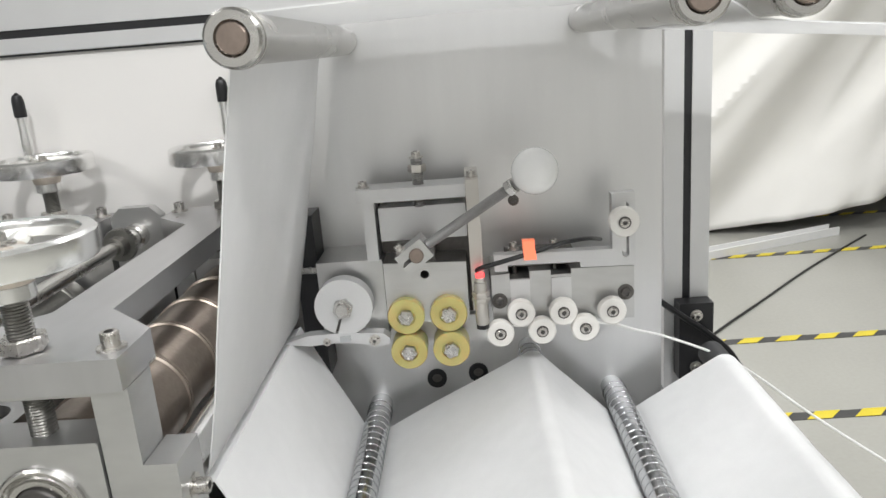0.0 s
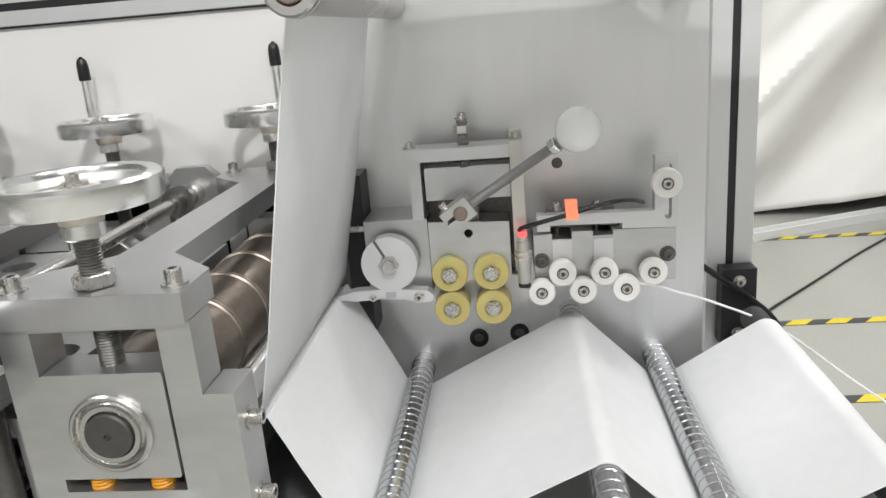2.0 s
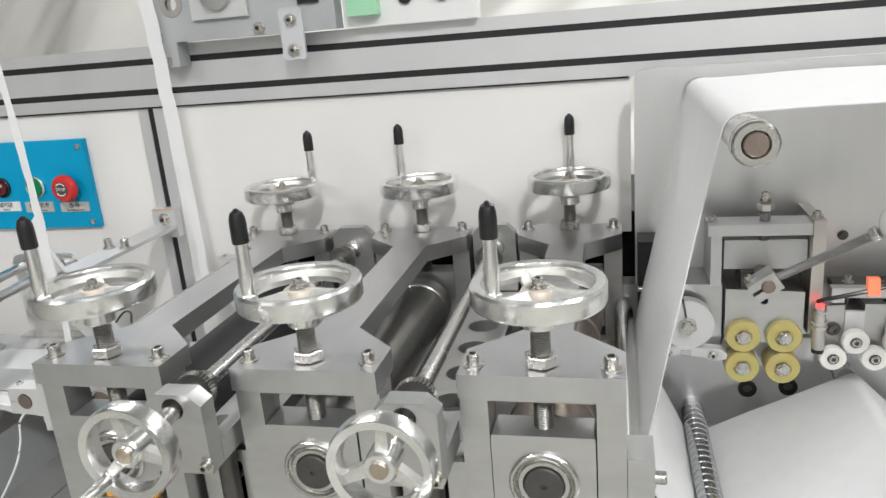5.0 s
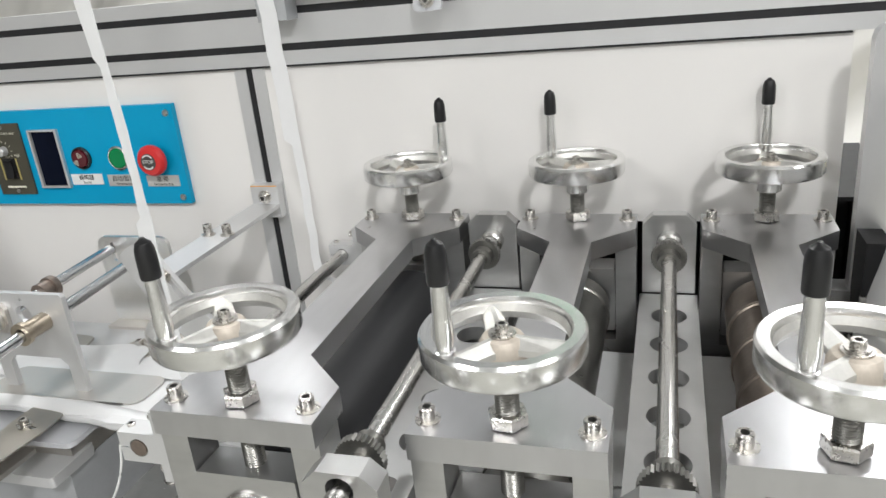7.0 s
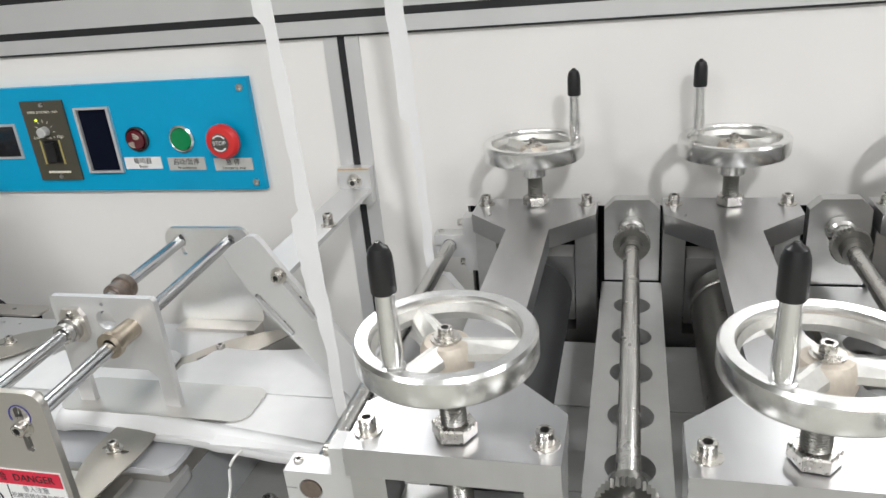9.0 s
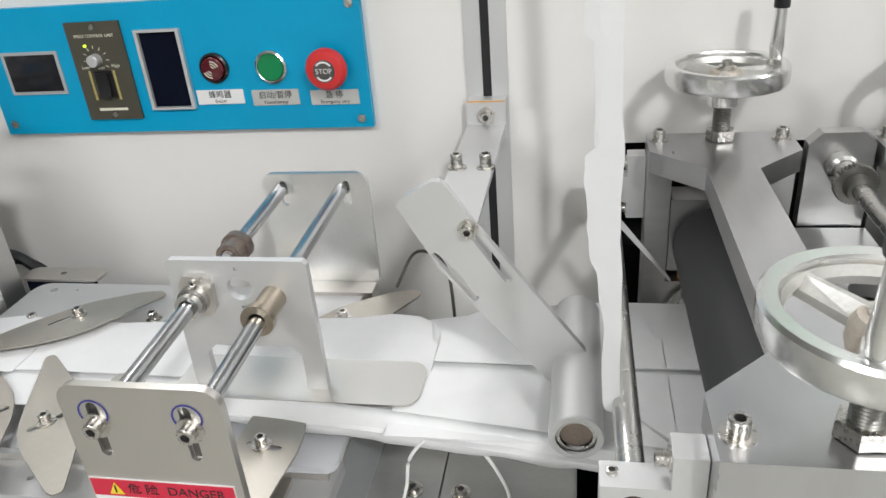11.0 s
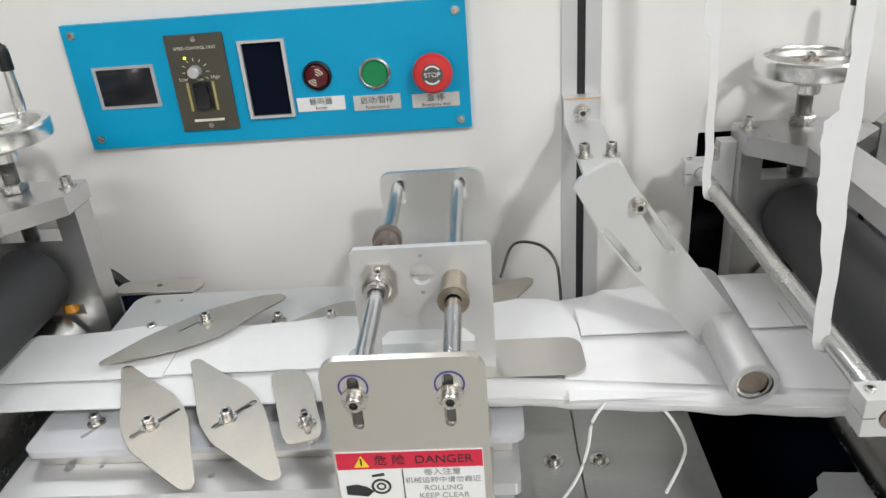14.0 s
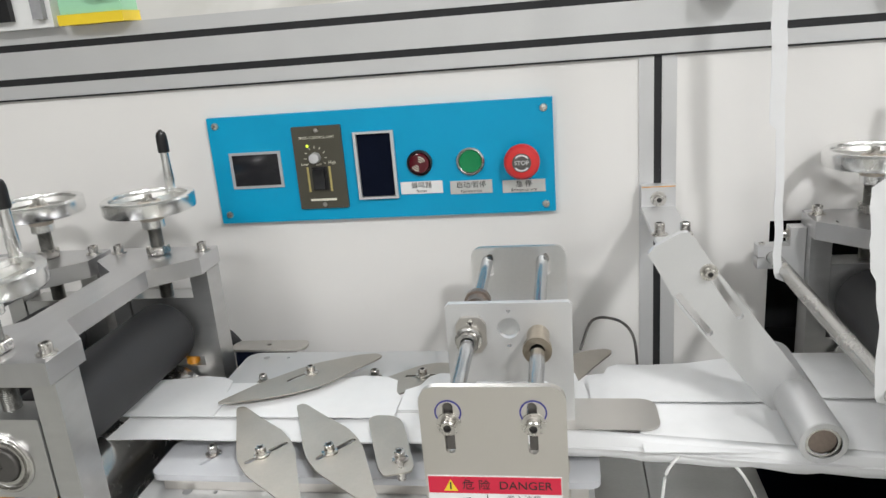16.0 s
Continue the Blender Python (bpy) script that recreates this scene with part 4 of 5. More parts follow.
# ---------------- cloth path over the rods ----------------
def spring_rod(x, z, wound, y0=0.375, black=False, r=0.0124, ridge=0.0009):
    if black:
        t = part("guide_rod", rod((x, y0 + 0.012, z), (x, PY, z), 0.0135, 30, ch=0.001), RUBBER, bp, "black rubber guide roller")
        part("end_ring", lathe([(0.0085, 0), (0.0125, 0), (0.0125, 0.012), (0.0085, 0.012)], 30, pose(x, y0 + 0.012, z, 90)), STEEL, t)
        part("core", rod((x, y0 + 0.002, z), (x, y0 + 0.02, z), 0.0084, 24, ch=0.001), ROLL_BROWN, t)
        return t
    prof, n, length = [(0, 0), (r - 0.0014, 0), (r, 0.0012)], 30, PY - y0 - 0.012
    for i in range(n if wound else 0):
        g = 0.009 + i * (length - 0.014) / n
        prof += [(r, g), (r + ridge * 0.8, g + 0.0004), (r + ridge, g + 0.0010), (r + ridge * 0.8, g + 0.0016), (r, g + 0.0020)]
    prof += [(r, length), (0, length)]
    t = part("guide_rod", lathe(prof, 40, pose(x, y0 + 0.012, z, -90)), ROD_CHROME, bp, "polished chromed guide roller ringed with fine ridges")
    part("end_ring", lathe([(0.0068, 0.012), (0.0108, 0.012), (0.0108, 0.002), (0.0102, 0), (0.0068, 0)], 30, pose(x, y0, z, -90)), STEEL, t)
    part("end_groove", lathe([(0.0068, 0.0119), (r - 0.0004, 0.0119), (r - 0.0004, 0.0112), (0.0068, 0.0112)], 30, pose(x, y0, z, -90)), SCREW, t)
    part("core", rod((x, y0 + 0.001, z), (x, y0 + 0.02, z), 0.0066, 24, ch=0.0008), ROLL_BROWN, t)
    return t


ZA, ZB, ZC, ZD = 0.936, 0.992, 0.941, 0.973
XA, XB, XC, XD = -0.099, 0.064, 0.152, 0.257
spring_rod(XA, ZA, True)
spring_rod(XB, ZB, True, r=0.0114, ridge=0.0007)
spring_rod(XC, ZC, True)
spring_rod(XD, ZD, False, 0.40, True)


def top_roller(x, z, y0, r=0.0135):
    t = part("web_roller", lathe([(0.008, 0.0), (r, 0.0), (r, 0.35), (0.008, 0.35)], 32, pose(0, 0, 0, -90)), STEEL, bp, "polished steel roller")
    part("end_ring", lathe([(0.0082, 0), (r + 0.0018, 0), (r + 0.0018, 0.0035), (r - 0.0002, 0.0037), (r - 0.0002, 0.0050), (r + 0.0014, 0.0052), (r + 0.0014, 0.0105), (r, 0.012), (0.0092, 0.012), (0.0082, 0.0105)], 36, pose(0, 0.0, 0, 90)), STEEL, t)
    part("core", lathe([(0, 0), (0.008, 0), (0.008, 0.013), (0.0072, 0.014), (0, 0.014)], 24, pose(0, 0.001, 0, 90)), ROLL_BROWN, t)
    t.matrix_basis = pose(x, y0, z)
    return t


top_roller(-0.099, 1.320, 0.388)
top_roller(0.129, 1.323, 0.388, 0.0125)
top_roller(0.178, 1.323, 0.388, 0.0125)
GX, GZ = -0.179, 1.068
gr = thing("guide_roller", "polished guide roller on a bracket beside the stand", "roller")
part("tube", rod((GX, 0.40, GZ), (GX, 0.735, GZ), 0.0105, 28, ch=0.001), CHROME, gr)
part("bracket", box(-0.1795, -0.1605, 0.364, 0.398, 1.000, 1.097), ALU, gr, bevel=0.001)
part("rear_bracket", box(-0.1795, -0.1605, 0.737, 0.765, 1.000, 1.097), ALU, gr, bevel=0.001)
for bz in (1.072, 1.018):
    bolt(gr, -0.1605, 0.381, bz, "x", 0.005, 0.008)

CY0, CY1 = 0.425, 0.70
rA = 0.0125
lower_path = [(-0.235, 1.0372), (-0.205, 1.0375)] + arc(GX, GZ, 0.0245, -92, -60, 4)
lower_path += arc(XA, ZA, 0.0142, 205, 325, 10) + arc(XB, ZB, rA, 128, 45, 8) + arc(XC, ZC, 0.0142, 215, 330, 9) + arc(XD, ZD, 0.0146, 130, 38, 8)
lower_path += [(0.335, 0.897), (0.43, 0.785), (0.55, 0.645)]


def dense(path, step=0.02):
    out = [path[0]]
    for a, b in zip(path, path[1:]):
        n = max(1, int(math.hypot(b[0] - a[0], b[1] - a[1]) / step))
        out += [(a[0] + (b[0] - a[0]) * i / n, a[1] + (b[1] - a[1]) * i / n) for i in range(1, n + 1)]
    return out


tagged(part("cloth_web", sheet(dense(lower_path), CY0, CY1, 0.0010, 18, 0.0008), FABRIC), "white nonwoven cloth web zigzagging over the rods", "cloth web")
upper_path = [(-0.215, 1.0395), (-0.196, 1.0415)] + [(GX + 0.002, 1.0450), (GX + 0.0075, 1.0505), (GX + 0.0108, 1.0570), (GX + 0.0125, 1.064)] + arc(-0.099, 1.320, 0.0150, 176, 95, 9) + [(0.02, 1.337)] + arc(0.129, 1.323, 0.0136, 98, 55, 5) + arc(0.178, 1.323, 0.0136, 215, 262, 5) + [(0.35, 1.292), (0.60, 1.272), (0.95, 1.25)]
tagged(part("upper_cloth_web", sheet(dense(upper_path), CY0, CY1, 0.0010, 18, 0.0008), THIN_FABRIC), "white nonwoven cloth web hanging from the upper roller", "cloth web")

wire = part("nose_wire", tube([(0.022, 0.660, 1.0500), (0.05, 0.661, 1.0485), (0.09, 0.661, 1.0485), (0.135, 0.661, 1.0450), (0.165, 0.685, 1.027), (0.205, 0.715, 1.004), (0.264, 0.72, 0.976), (0.30, 0.72, 0.951), (0.36, 0.72, 0.902), (0.435, 0.72, 0.846), (0.60, 0.72, 0.725)], 0.0013), WIRE)
tagged(wire, "white plastic-coated nose wire running into the guide wheels", "wire")
c1 = part("power_cable", tube([(0.150, 0.735, 1.075), (0.175, 0.745, 1.060), (0.205, 0.76, 1.030), (0.235, 0.762, 1.006), (0.262, 0.762, 0.985), (0.29, 0.76, 0.955), (0.31, 0.75, 0.90), (0.32, 0.74, 0.84)], 0.0034), BLACK)
tagged(c1, "black cable running down past the post", "cable")
c2 = part("floor_cable", tube([(0.2, 2.2, 0.006), (0.7, 2.68, 0.006), (1.1, 3.115, 0.007), (1.4, 3.43, 0.006), (1.83, 3.88, 0.006), (2.4, 4.42, 0.006)], 0.006), BLACK)
tagged(c2, "black cable lying straight across the factory floor", "cable")

# ---------------- bottle on the table ----------------
bt = thing("bottle", "small clear bottle with ribbed cap and cream granules", "bottle", pose(-0.220, 0.340, 0.905) @ Matrix.Diagonal((1, 1, 1.14, 1)))
part("glass", lathe([(0, 0.001), (0.0165, 0.001), (0.018, 0.004), (0.018, 0.052), (0.0165, 0.060), (0.0125, 0.066), (0.0125, 0.070), (0.0115, 0.070), (0.0115, 0.066), (0.0155, 0.059), (0.0168, 0.052), (0.0168, 0.005), (0, 0.0035)], 36), GLASS, bt)
part("granules", lathe([(0, 0.004), (0.0163, 0.0055), (0.0163, 0.042), (0.012, 0.047), (0.006, 0.044), (0, 0.046)], 30), FOAM, bt, "cream granules")


def wrap(r, a0, a1, z0, z1, k=10):
    """A thin patch bent round an upright bottle."""
    ring = [(r * math.cos(radians(a0 + (a1 - a0) * i / k)), r * math.sin(radians(a0 + (a1 - a0) * i / k))) for i in range(k + 1)]
    ring += [((r + 0.0003) * math.cos(radians(a1 - (a1 - a0) * i / k)), (r + 0.0003) * math.sin(radians(a1 - (a1 - a0) * i / k))) for i in range(k + 1)]
    return plate(ring, [], z0, z1, "xy")


capp = [(0, 0.086), (0.014, 0.086), (0.0152, 0.0845)]
for i in range(5):
    capp += [(0.0158, 0.082 - i * 0.003), (0.0148, 0.0805 - i * 0.003)]
capp += [(0.0155, 0.067), (0.0132, 0.067), (0.0132, 0.083), (0, 0.083)]
part("cap", lathe(capp, 36), EXTR, bt, "ribbed grey plastic cap")
stk = part("sticker", wrap(0.0182, -42, 70, 0.006, 0.050), LABEL_W, bt, "white paper sticker")
part("blue_print", wrap(0.0186, -36, -8, 0.024, 0.043), BLUE, stk)
part("blue_print", wrap(0.0186, -38, -30, 0.010, 0.022), BLUE, stk)
part("yellow_print", wrap(0.0186, -26, 4, 0.008, 0.020), SIGN_YEL, stk)

# ---------------- control panel ----------------
cp = thing("control_panel", "bright blue control panel with buttons screwed to the back wall", "control panel")
part("blue_plate", box(-1.337, -0.927, 0.800, 0.8078, 1.166, 1.296), BLUE, cp, bevel=0.0008)
for px, pz in ((-1.327, 1.286), (-0.937, 1.285), (-0.938, 1.175), (-1.326, 1.177)):
    part("screw", lathe([(0, 0.0), (0.0045, 0.0), (0.004, 0.0018), (0.0016, 0.0022), (0.0014, 0.001), (0, 0.001)], 18, pose(px, 0.800, pz, 90)), BOLT, cp)
scr = part("display", box(-1.315, -1.250, 0.7985, 0.7998, 1.209, 1.253), GREYBOX, cp, "dark display in a grey film")
part("display_glass", box(-1.311, -1.2535, 0.7978, 0.7984, 1.2125, 1.2500), SCREEN, scr)
sp = part("speed_controller", box(-1.232, -1.172, 0.797, 0.7998, 1.181, 1.280), OLIVE, cp, "olive speed controller with dial and switch", bevel=0.0006)
part("dial_knob", lathe([(0, 0.0), (0.0065, 0.0), (0.006, 0.008), (0.005, 0.009), (0, 0.009)], 24, pose(-1.206, 0.7968, 1.243, 90)), EXTR, sp, "small grey dial knob")
part("switch_frame", box(-1.2125, -1.1935, 0.7955, 0.7968, 1.204, 1.232), BLACK, sp)
part("rocker", plate([(0.790, 1.206), (0.7935, 1.2185), (0.7915, 1.230), (0.7954, 1.230), (0.7954, 1.206)], [], -1.2095, -1.1965, "yz"), BLACK, sp, "black rocker switch")
for bx in (-1.2175, -1.1905):
    part("bracket_mark", box(bx - 0.0012, bx + 0.0012, 0.7964, 0.7969, 1.202, 1.232), GOLD, sp)
part("power_light", lathe([(0, 0), (0.0016, 0), (0.0013, 0.0014), (0, 0.0018)], 14, pose(-1.2145, 0.7968, 1.257, 90)), LED, sp, "lit yellow-green light")
for i in range(9):
    a = radians(215 - i * 31)
    cx, cz = -1.206 + 0.0125 * math.cos(a), 1.243 + 0.0125 * math.sin(a)
    part("scale_mark", box(-0.0016, 0.0016, 0, 0.0004, -0.0003, 0.0003), CREAM, sp, m=pose(cx, 0.7964, cz, 0, -math.degrees(a), 0))
for sz in (1.275, 1.186):
    part("screw", lathe([(0, 0.0), (0.003, 0.0), (0.0026, 0.0014), (0, 0.0016)], 14, pose(-1.2015, 0.7968, sz, 90)), BOLT, sp)
win = part("meter_window", plate([(-1.158, 1.190), (-1.110, 1.190), (-1.110, 1.270), (-1.158, 1.270)], [[(-1.1545, 1.1925), (-1.1135, 1.1925), (-1.1135, 1.2675), (-1.1545, 1.2675)]], 0.7955, 0.7998, "xz"), EXTR, cp, "open meter window with silver rim")
# near-black back stands in for the unlit depth behind the window
part("window_back", box(-1.1544, -1.1136, 0.7992, 0.7998, 1.1926, 1.2674), DARKPIT, win)


def push_button(x, z, r, material, label, dome=False):
    b = part("button", lathe([(r * 0.9, 0), (r * 1.2, 0), (r * 1.2, 0.003), (r * 1.05, 0.0045), (r, 0.004), (r * 0.98, 0.0)], 36, pose(x, 0.7998, z, 90)), BLACK if dome else CHROME, cp, label)
    part("button_cap", lathe([(0, 0.0085 if dome else 0.004), (r * 0.55, 0.008 if dome else 0.004), (r * 0.92, 0.006 if dome else 0.0045), (r * 0.97, 0.003), (r * 0.97, 0), (0, 0)], 36, pose(x, 0.7998, z, 90)), material, b)
    return b


buz = push_button(-1.082, 1.230, 0.0125, DARKRED, "dark red round buzzer", True)
for rr in (0.0035, 0.006, 0.0085):
    for a0 in (20, 200):
        part("sound_mark", plate([(rr * math.cos(radians(a0 + a)), rr * math.sin(radians(a0 + a))) for a in range(0, 71, 14)] + [((rr - 0.0009) * math.cos(radians(a0 + a)), (rr - 0.0009) * math.sin(radians(a0 + a))) for a in range(70, -1, -14)], [], -0.0003, 0.0003, "xz"), CREAM, buz, m=pose(-1.082, 0.7912, 1.230))
push_button(-1.0225, 1.229, 0.0135, GREEN, "green start button with chrome ring")
es = part("stop_button", lathe([(0, 0.020), (0.010, 0.0205), (0.017, 0.019), (0.0200, 0.015), (0.0200, 0.010), (0.016, 0.006), (0.0115, 0.004), (0.0115, 0.0), (0, 0)], 44, pose(-0.963, 0.7998, 1.2275, 90)), RED, cp, "red mushroom emergency stop button")
part("stop_disc", lathe([(0, 0.0012), (0.0105, 0.0012), (0.011, 0.0)], 30, pose(-0.963, 0.7800, 1.2275, 90)), SOCKET, es)


def words(text, x, y, z, size, material, parent, squash=1.0):
    """Raised flat lettering that faces -y, made into a mesh."""
    cu = bpy.data.curves.new("words", "FONT")
    cu.body, cu.size, cu.align_x, cu.align_y, cu.extrude = text, size, "CENTER", "CENTER", 0.0001
    tmp = bpy.data.objects.new("words", cu)
    me = bpy.data.meshes.new_from_object(tmp)
    bpy.data.objects.remove(tmp)
    me.materials.append(material)
    return part("lettering", me, None, parent, m=pose(x, y, z, 90) @ Matrix.Diagonal((squash, 1, 1, 1)))


words("STOP", -0.963, 0.7784, 1.2275, 0.0068, LABEL_W, es)
for a0 in (35, 215):
    part("turn_mark", plate([(0.0095 * math.cos(radians(a0 + a)), 0.0095 * math.sin(radians(a0 + a))) for a in range(0, 111, 15)] + [(0.0078 * math.cos(radians(a0 + a)), 0.0078 * math.sin(radians(a0 + a))) for a in range(105, -1, -15)], [], 0, 0.0004, "xz"), LABEL_W, es, m=pose(-0.963, 0.7783, 1.2275))
words("SPEED CONTROL UNIT", -1.202, 0.7966, 1.2665, 0.0042, CREAM, sp)
words("Low", -1.2205, 0.7966, 1.2355, 0.0050, CREAM, sp)
words("High", -1.1865, 0.7966, 1.2365, 0.0050, CREAM, sp)
words("RUN", -1.203, 0.7966, 1.2345, 0.0034, CREAM, sp)
part("maker_mark", box(-1.218, -1.186, 0.7964, 0.7969, 1.1905, 1.1932), CREAM, sp)
for lx0, lx1, lz0, lz1, mt, cn, en in ((-1.107, -1.057, 1.1935, 1.208, LABEL_W, "\u8702\u9e23\u5668", "Buzzer"), (-1.048, -0.999, 1.191, 1.2065, LABEL_S, "\u542f\u52a8/\u6682\u505c", "Pause/startup"),
                                       (-0.987, -0.938, 1.190, 1.2045, LABEL_S, "\u6025 \u505c", "Emergency stop")):
    lb = part("label_plate", box(lx0, lx1, 0.7986, 0.7998, lz0, lz1), mt, cp, "small printed label plate", bevel=0.0003)
    words(cn, (lx0 + lx1) / 2, 0.7984, (lz0 + lz1) / 2 + 0.0022, 0.0082, INK, lb)
    words(en, (lx0 + lx1) / 2, 0.7984, lz0 + 0.0030, 0.0046, INK, lb)

# ---------------- folding table ----------------
tb = thing("folding_table", "aluminium folding table with clear acrylic side strips", "folding table")
part("base_block", box(-1.29, -0.905, 0.485, 0.70, 0.906, 0.985), GREYBOX, tb, bevel=0.002)
part("front_shelf", plate(rrect(-1.305, -0.90, 0.460, 0.520, 0.005), [circle(-1.262, 0.492, 0.0045), circle(-1.235, 0.492, 0.0022), circle(-1.14, 0.478, 0.0028), circle(-0.97, 0.478, 0.0028)], 0.9855, 0.997, "xy"), EXTR, tb, bevel=0.001)
part("slide_bar", box(-1.29, -0.905, 0.5205, 0.695, 0.9855, 1.012), STAINLESS, tb, bevel=0.001)
part("spacer_bar", box(-1.285, -0.905, 0.495, 0.520, 0.9975, 1.012), STAINLESS, tb, bevel=0.001)
part("front_strip", plate(rrect(-1.292, -0.895, 0.486, 0.543, 0.010), [slot(-1.245, 0.512, 0.010, 0.002, 60)], 1.0125, 1.0185, "xy"), ACRYLIC, tb, "clear acrylic strip")
part("rear_strip", plate(rrect(-1.287, -0.93, 0.630, 0.714, 0.016), [circle(-1.262, 0.700, 0.004), circle(-1.236, 0.700, 0.0022), slot(-1.235, 0.645, 0.006, 0.002, 45)], 1.0245, 1.0300, "xy"), EXTR, tb)
part("rear_riser", box(-1.28, -0.94, 0.64, 0.70, 1.0122, 1.0243), STAINLESS, tb)
part("end_plate", plate(rrect(-1.315, -1.222, 0.716, 0.742, 0.010), [circle(-1.27, 0.73, 0.003)], 1.030, 1.033, "xy"), STAINLESS, tb)
part("end_riser", box(-1.31, -1.24, 0.72, 0.738, 0.906, 1.0298), DARKPIT, tb)
for bx, by, bz in ((-1.246, 0.520, 1.0185), (-1.242, 0.640, 1.030), (-1.121, 0.650, 1.030)):
    bolt(tb, bx, by, bz, r=0.0045, h=0.008)


def rounded(outline, times=2):
    """The outline with its corners cut round."""
    for _ in range(times):
        out = []
        for (a, b), (c, d) in zip(outline, outline[1:] + outline[:1]):
            out += [(a * 0.88 + c * 0.12, b * 0.88 + d * 0.12), (a * 0.12 + c * 0.88, b * 0.12 + d * 0.88)]
        outline = out
    return outline


def fold_blade(x, y, z, turn, outline, slot_at, label, foot=1.0187):
    t = part("fold_blade", plate(rounded(outline), [slot_at], 0, 0.0014, "xy"), BLADE, tb, label, 0.0004, pose(x, y, z, 0, 0, turn))
    bolt(t, 0, 0, 0.0014, r=0.0045, h=0.007)
    part("spacer", rod((0, 0, foot - z), (0, 0, -0.0002), 0.004, 14), BOLT, t)
    return t


leaf = [(-0.058, 0.080), (-0.054, 0.084), (-0.049, 0.083), (-0.025, 0.063), (0.005, 0.040), (0.019, 0.023), (0.028, 0.008), (0.035, -0.010), (0.057, -0.062), (0.057, -0.066), (0.052, -0.069), (0.046, -0.067), (-0.003, -0.029), (-0.018, -0.010), (-0.028, 0.010), (-0.043, 0.046)]
short = [(-0.043, 0.062), (-0.041, 0.069), (-0.036, 0.072), (-0.022, 0.071), (-0.014, 0.066), (-0.008, 0.056), (0.016, -0.016), (-0.012, -0.025)]
fold_blade(-1.184, 0.490, 1.0362, 0, leaf, slot(0.003, 0.004, 0.019, 0.0026, 52), "leaf-shaped stainless folding blade bolted to the acrylic strip")
fold_blade(-1.124, 0.496, 1.0362, 0, leaf, slot(0.004, 0.005, 0.018, 0.0028, 52), "leaf-shaped stainless folding blade bolted to the acrylic strip")
fold_blade(-1.060, 0.487, 1.0362, 0, short, slot(-0.001, 0.002, 0.014, 0.0024, 108), "short stainless folding blade beside the guard plate")
fold_blade(-0.948, 0.490, 1.0320, -28, leaf, slot(0.002, 0.0, 0.012, 0.0022, 20), "leaf-shaped stainless folding blade behind the guard plate")
curved = [(-0.076, -0.062), (-0.074, -0.066), (-0.033, -0.055), (-0.009, -0.046), (0.011, -0.034), (0.025, -0.022), (0.042, 0.003), (0.066, 0.034), (0.067, 0.041), (0.060, 0.046), (0.040, 0.043), (-0.004, 0.022), (-0.048, -0.022)]
rear = [(-0.057, -0.040), (-0.048, -0.045), (-0.036, -0.048), (0.003, -0.027), (0.045, -0.012), (0.062, 0.004), (0.056, 0.026), (0.011, 0.031), (-0.007, 0.024), (-0.044, -0.008)]
fold_blade(-1.185, 0.634, 1.0425, 0, curved, slot(-0.010, -0.008, 0.012, 0.0024, 48), "long curved stainless folding blade over the cloth", 1.0302)
fold_blade(-1.068, 0.643, 1.0340, 0, rear, slot(-0.002, 0.0, 0.014, 0.0024, 5), "curved stainless folding blade under the cloth edge", 1.0302)
fold_blade(-0.935, 0.655, 1.0330, 6, curved, slot(-0.010, -0.008, 0.012, 0.0024, 48), "long curved stainless folding blade behind the guide plates", 1.0302)

part("fold_tongue", plate(rrect(-1.04, -0.842, 0.530, 0.584, 0.014), [], 1.0400, 1.0416, "xy"), STAINLESS, tb, "flat grey steel folding tongue", bevel=0.0004)

# guide plates with two rods
gs = thing("guide_stand", "guide plates joined by two chromed rods over the cloth", "guide stand")
fp = part("guard_plate", plate(rrect(-1.0225, -0.9205, 1.010, 1.145, 0.012), [slot(-1.002, 1.113, 0.0165, 0.0036, 90), slot(-0.944, 1.113, 0.0165, 0.0036, 90)], 0.411, 0.4165, "xz"), STAINLESS, gs, "stainless guard plate with a danger sign", bevel=0.0008)
part("guard_foot", box(-1.0235, -0.9195, 0.417, 0.47, 1.0190, 1.0235), STAINLESS, gs)
part("middle_plate", plate([(-1.022, 1.012), (-1.006, 1.012), (-1.006, 1.072), (-0.998, 1.080), (-0.938, 1.080), (-0.930, 1.072), (-0.930, 1.012), (-0.914, 1.012), (-0.914, 1.150), (-0.917, 1.153), (-1.019, 1.153), (-1.022, 1.150)],
     [circle(-0.968, 1.130, 0.0095), circle(-0.968, 1.146, 0.0018, 10), circle(-0.968, 1.114, 0.0018, 10)], 0.545, 0.551, "xz"), EXTR, gs, bevel=0.0006)
part("rear_plate", plate(rrect(-1.020, -0.917, 1.03, 1.148, 0.012), [slot(-0.999, 1.128, 0.009, 0.0035, 90), slot(-0.938, 1.128, 0.009, 0.0035, 90)], 0.722, 0.727, "xz"), SATIN, gs, "satin polished rear plate")
part("rear_foot", box(-1.018, -0.92, 0.70, 0.7215, 0.99, 1.034), STAINLESS, gs)
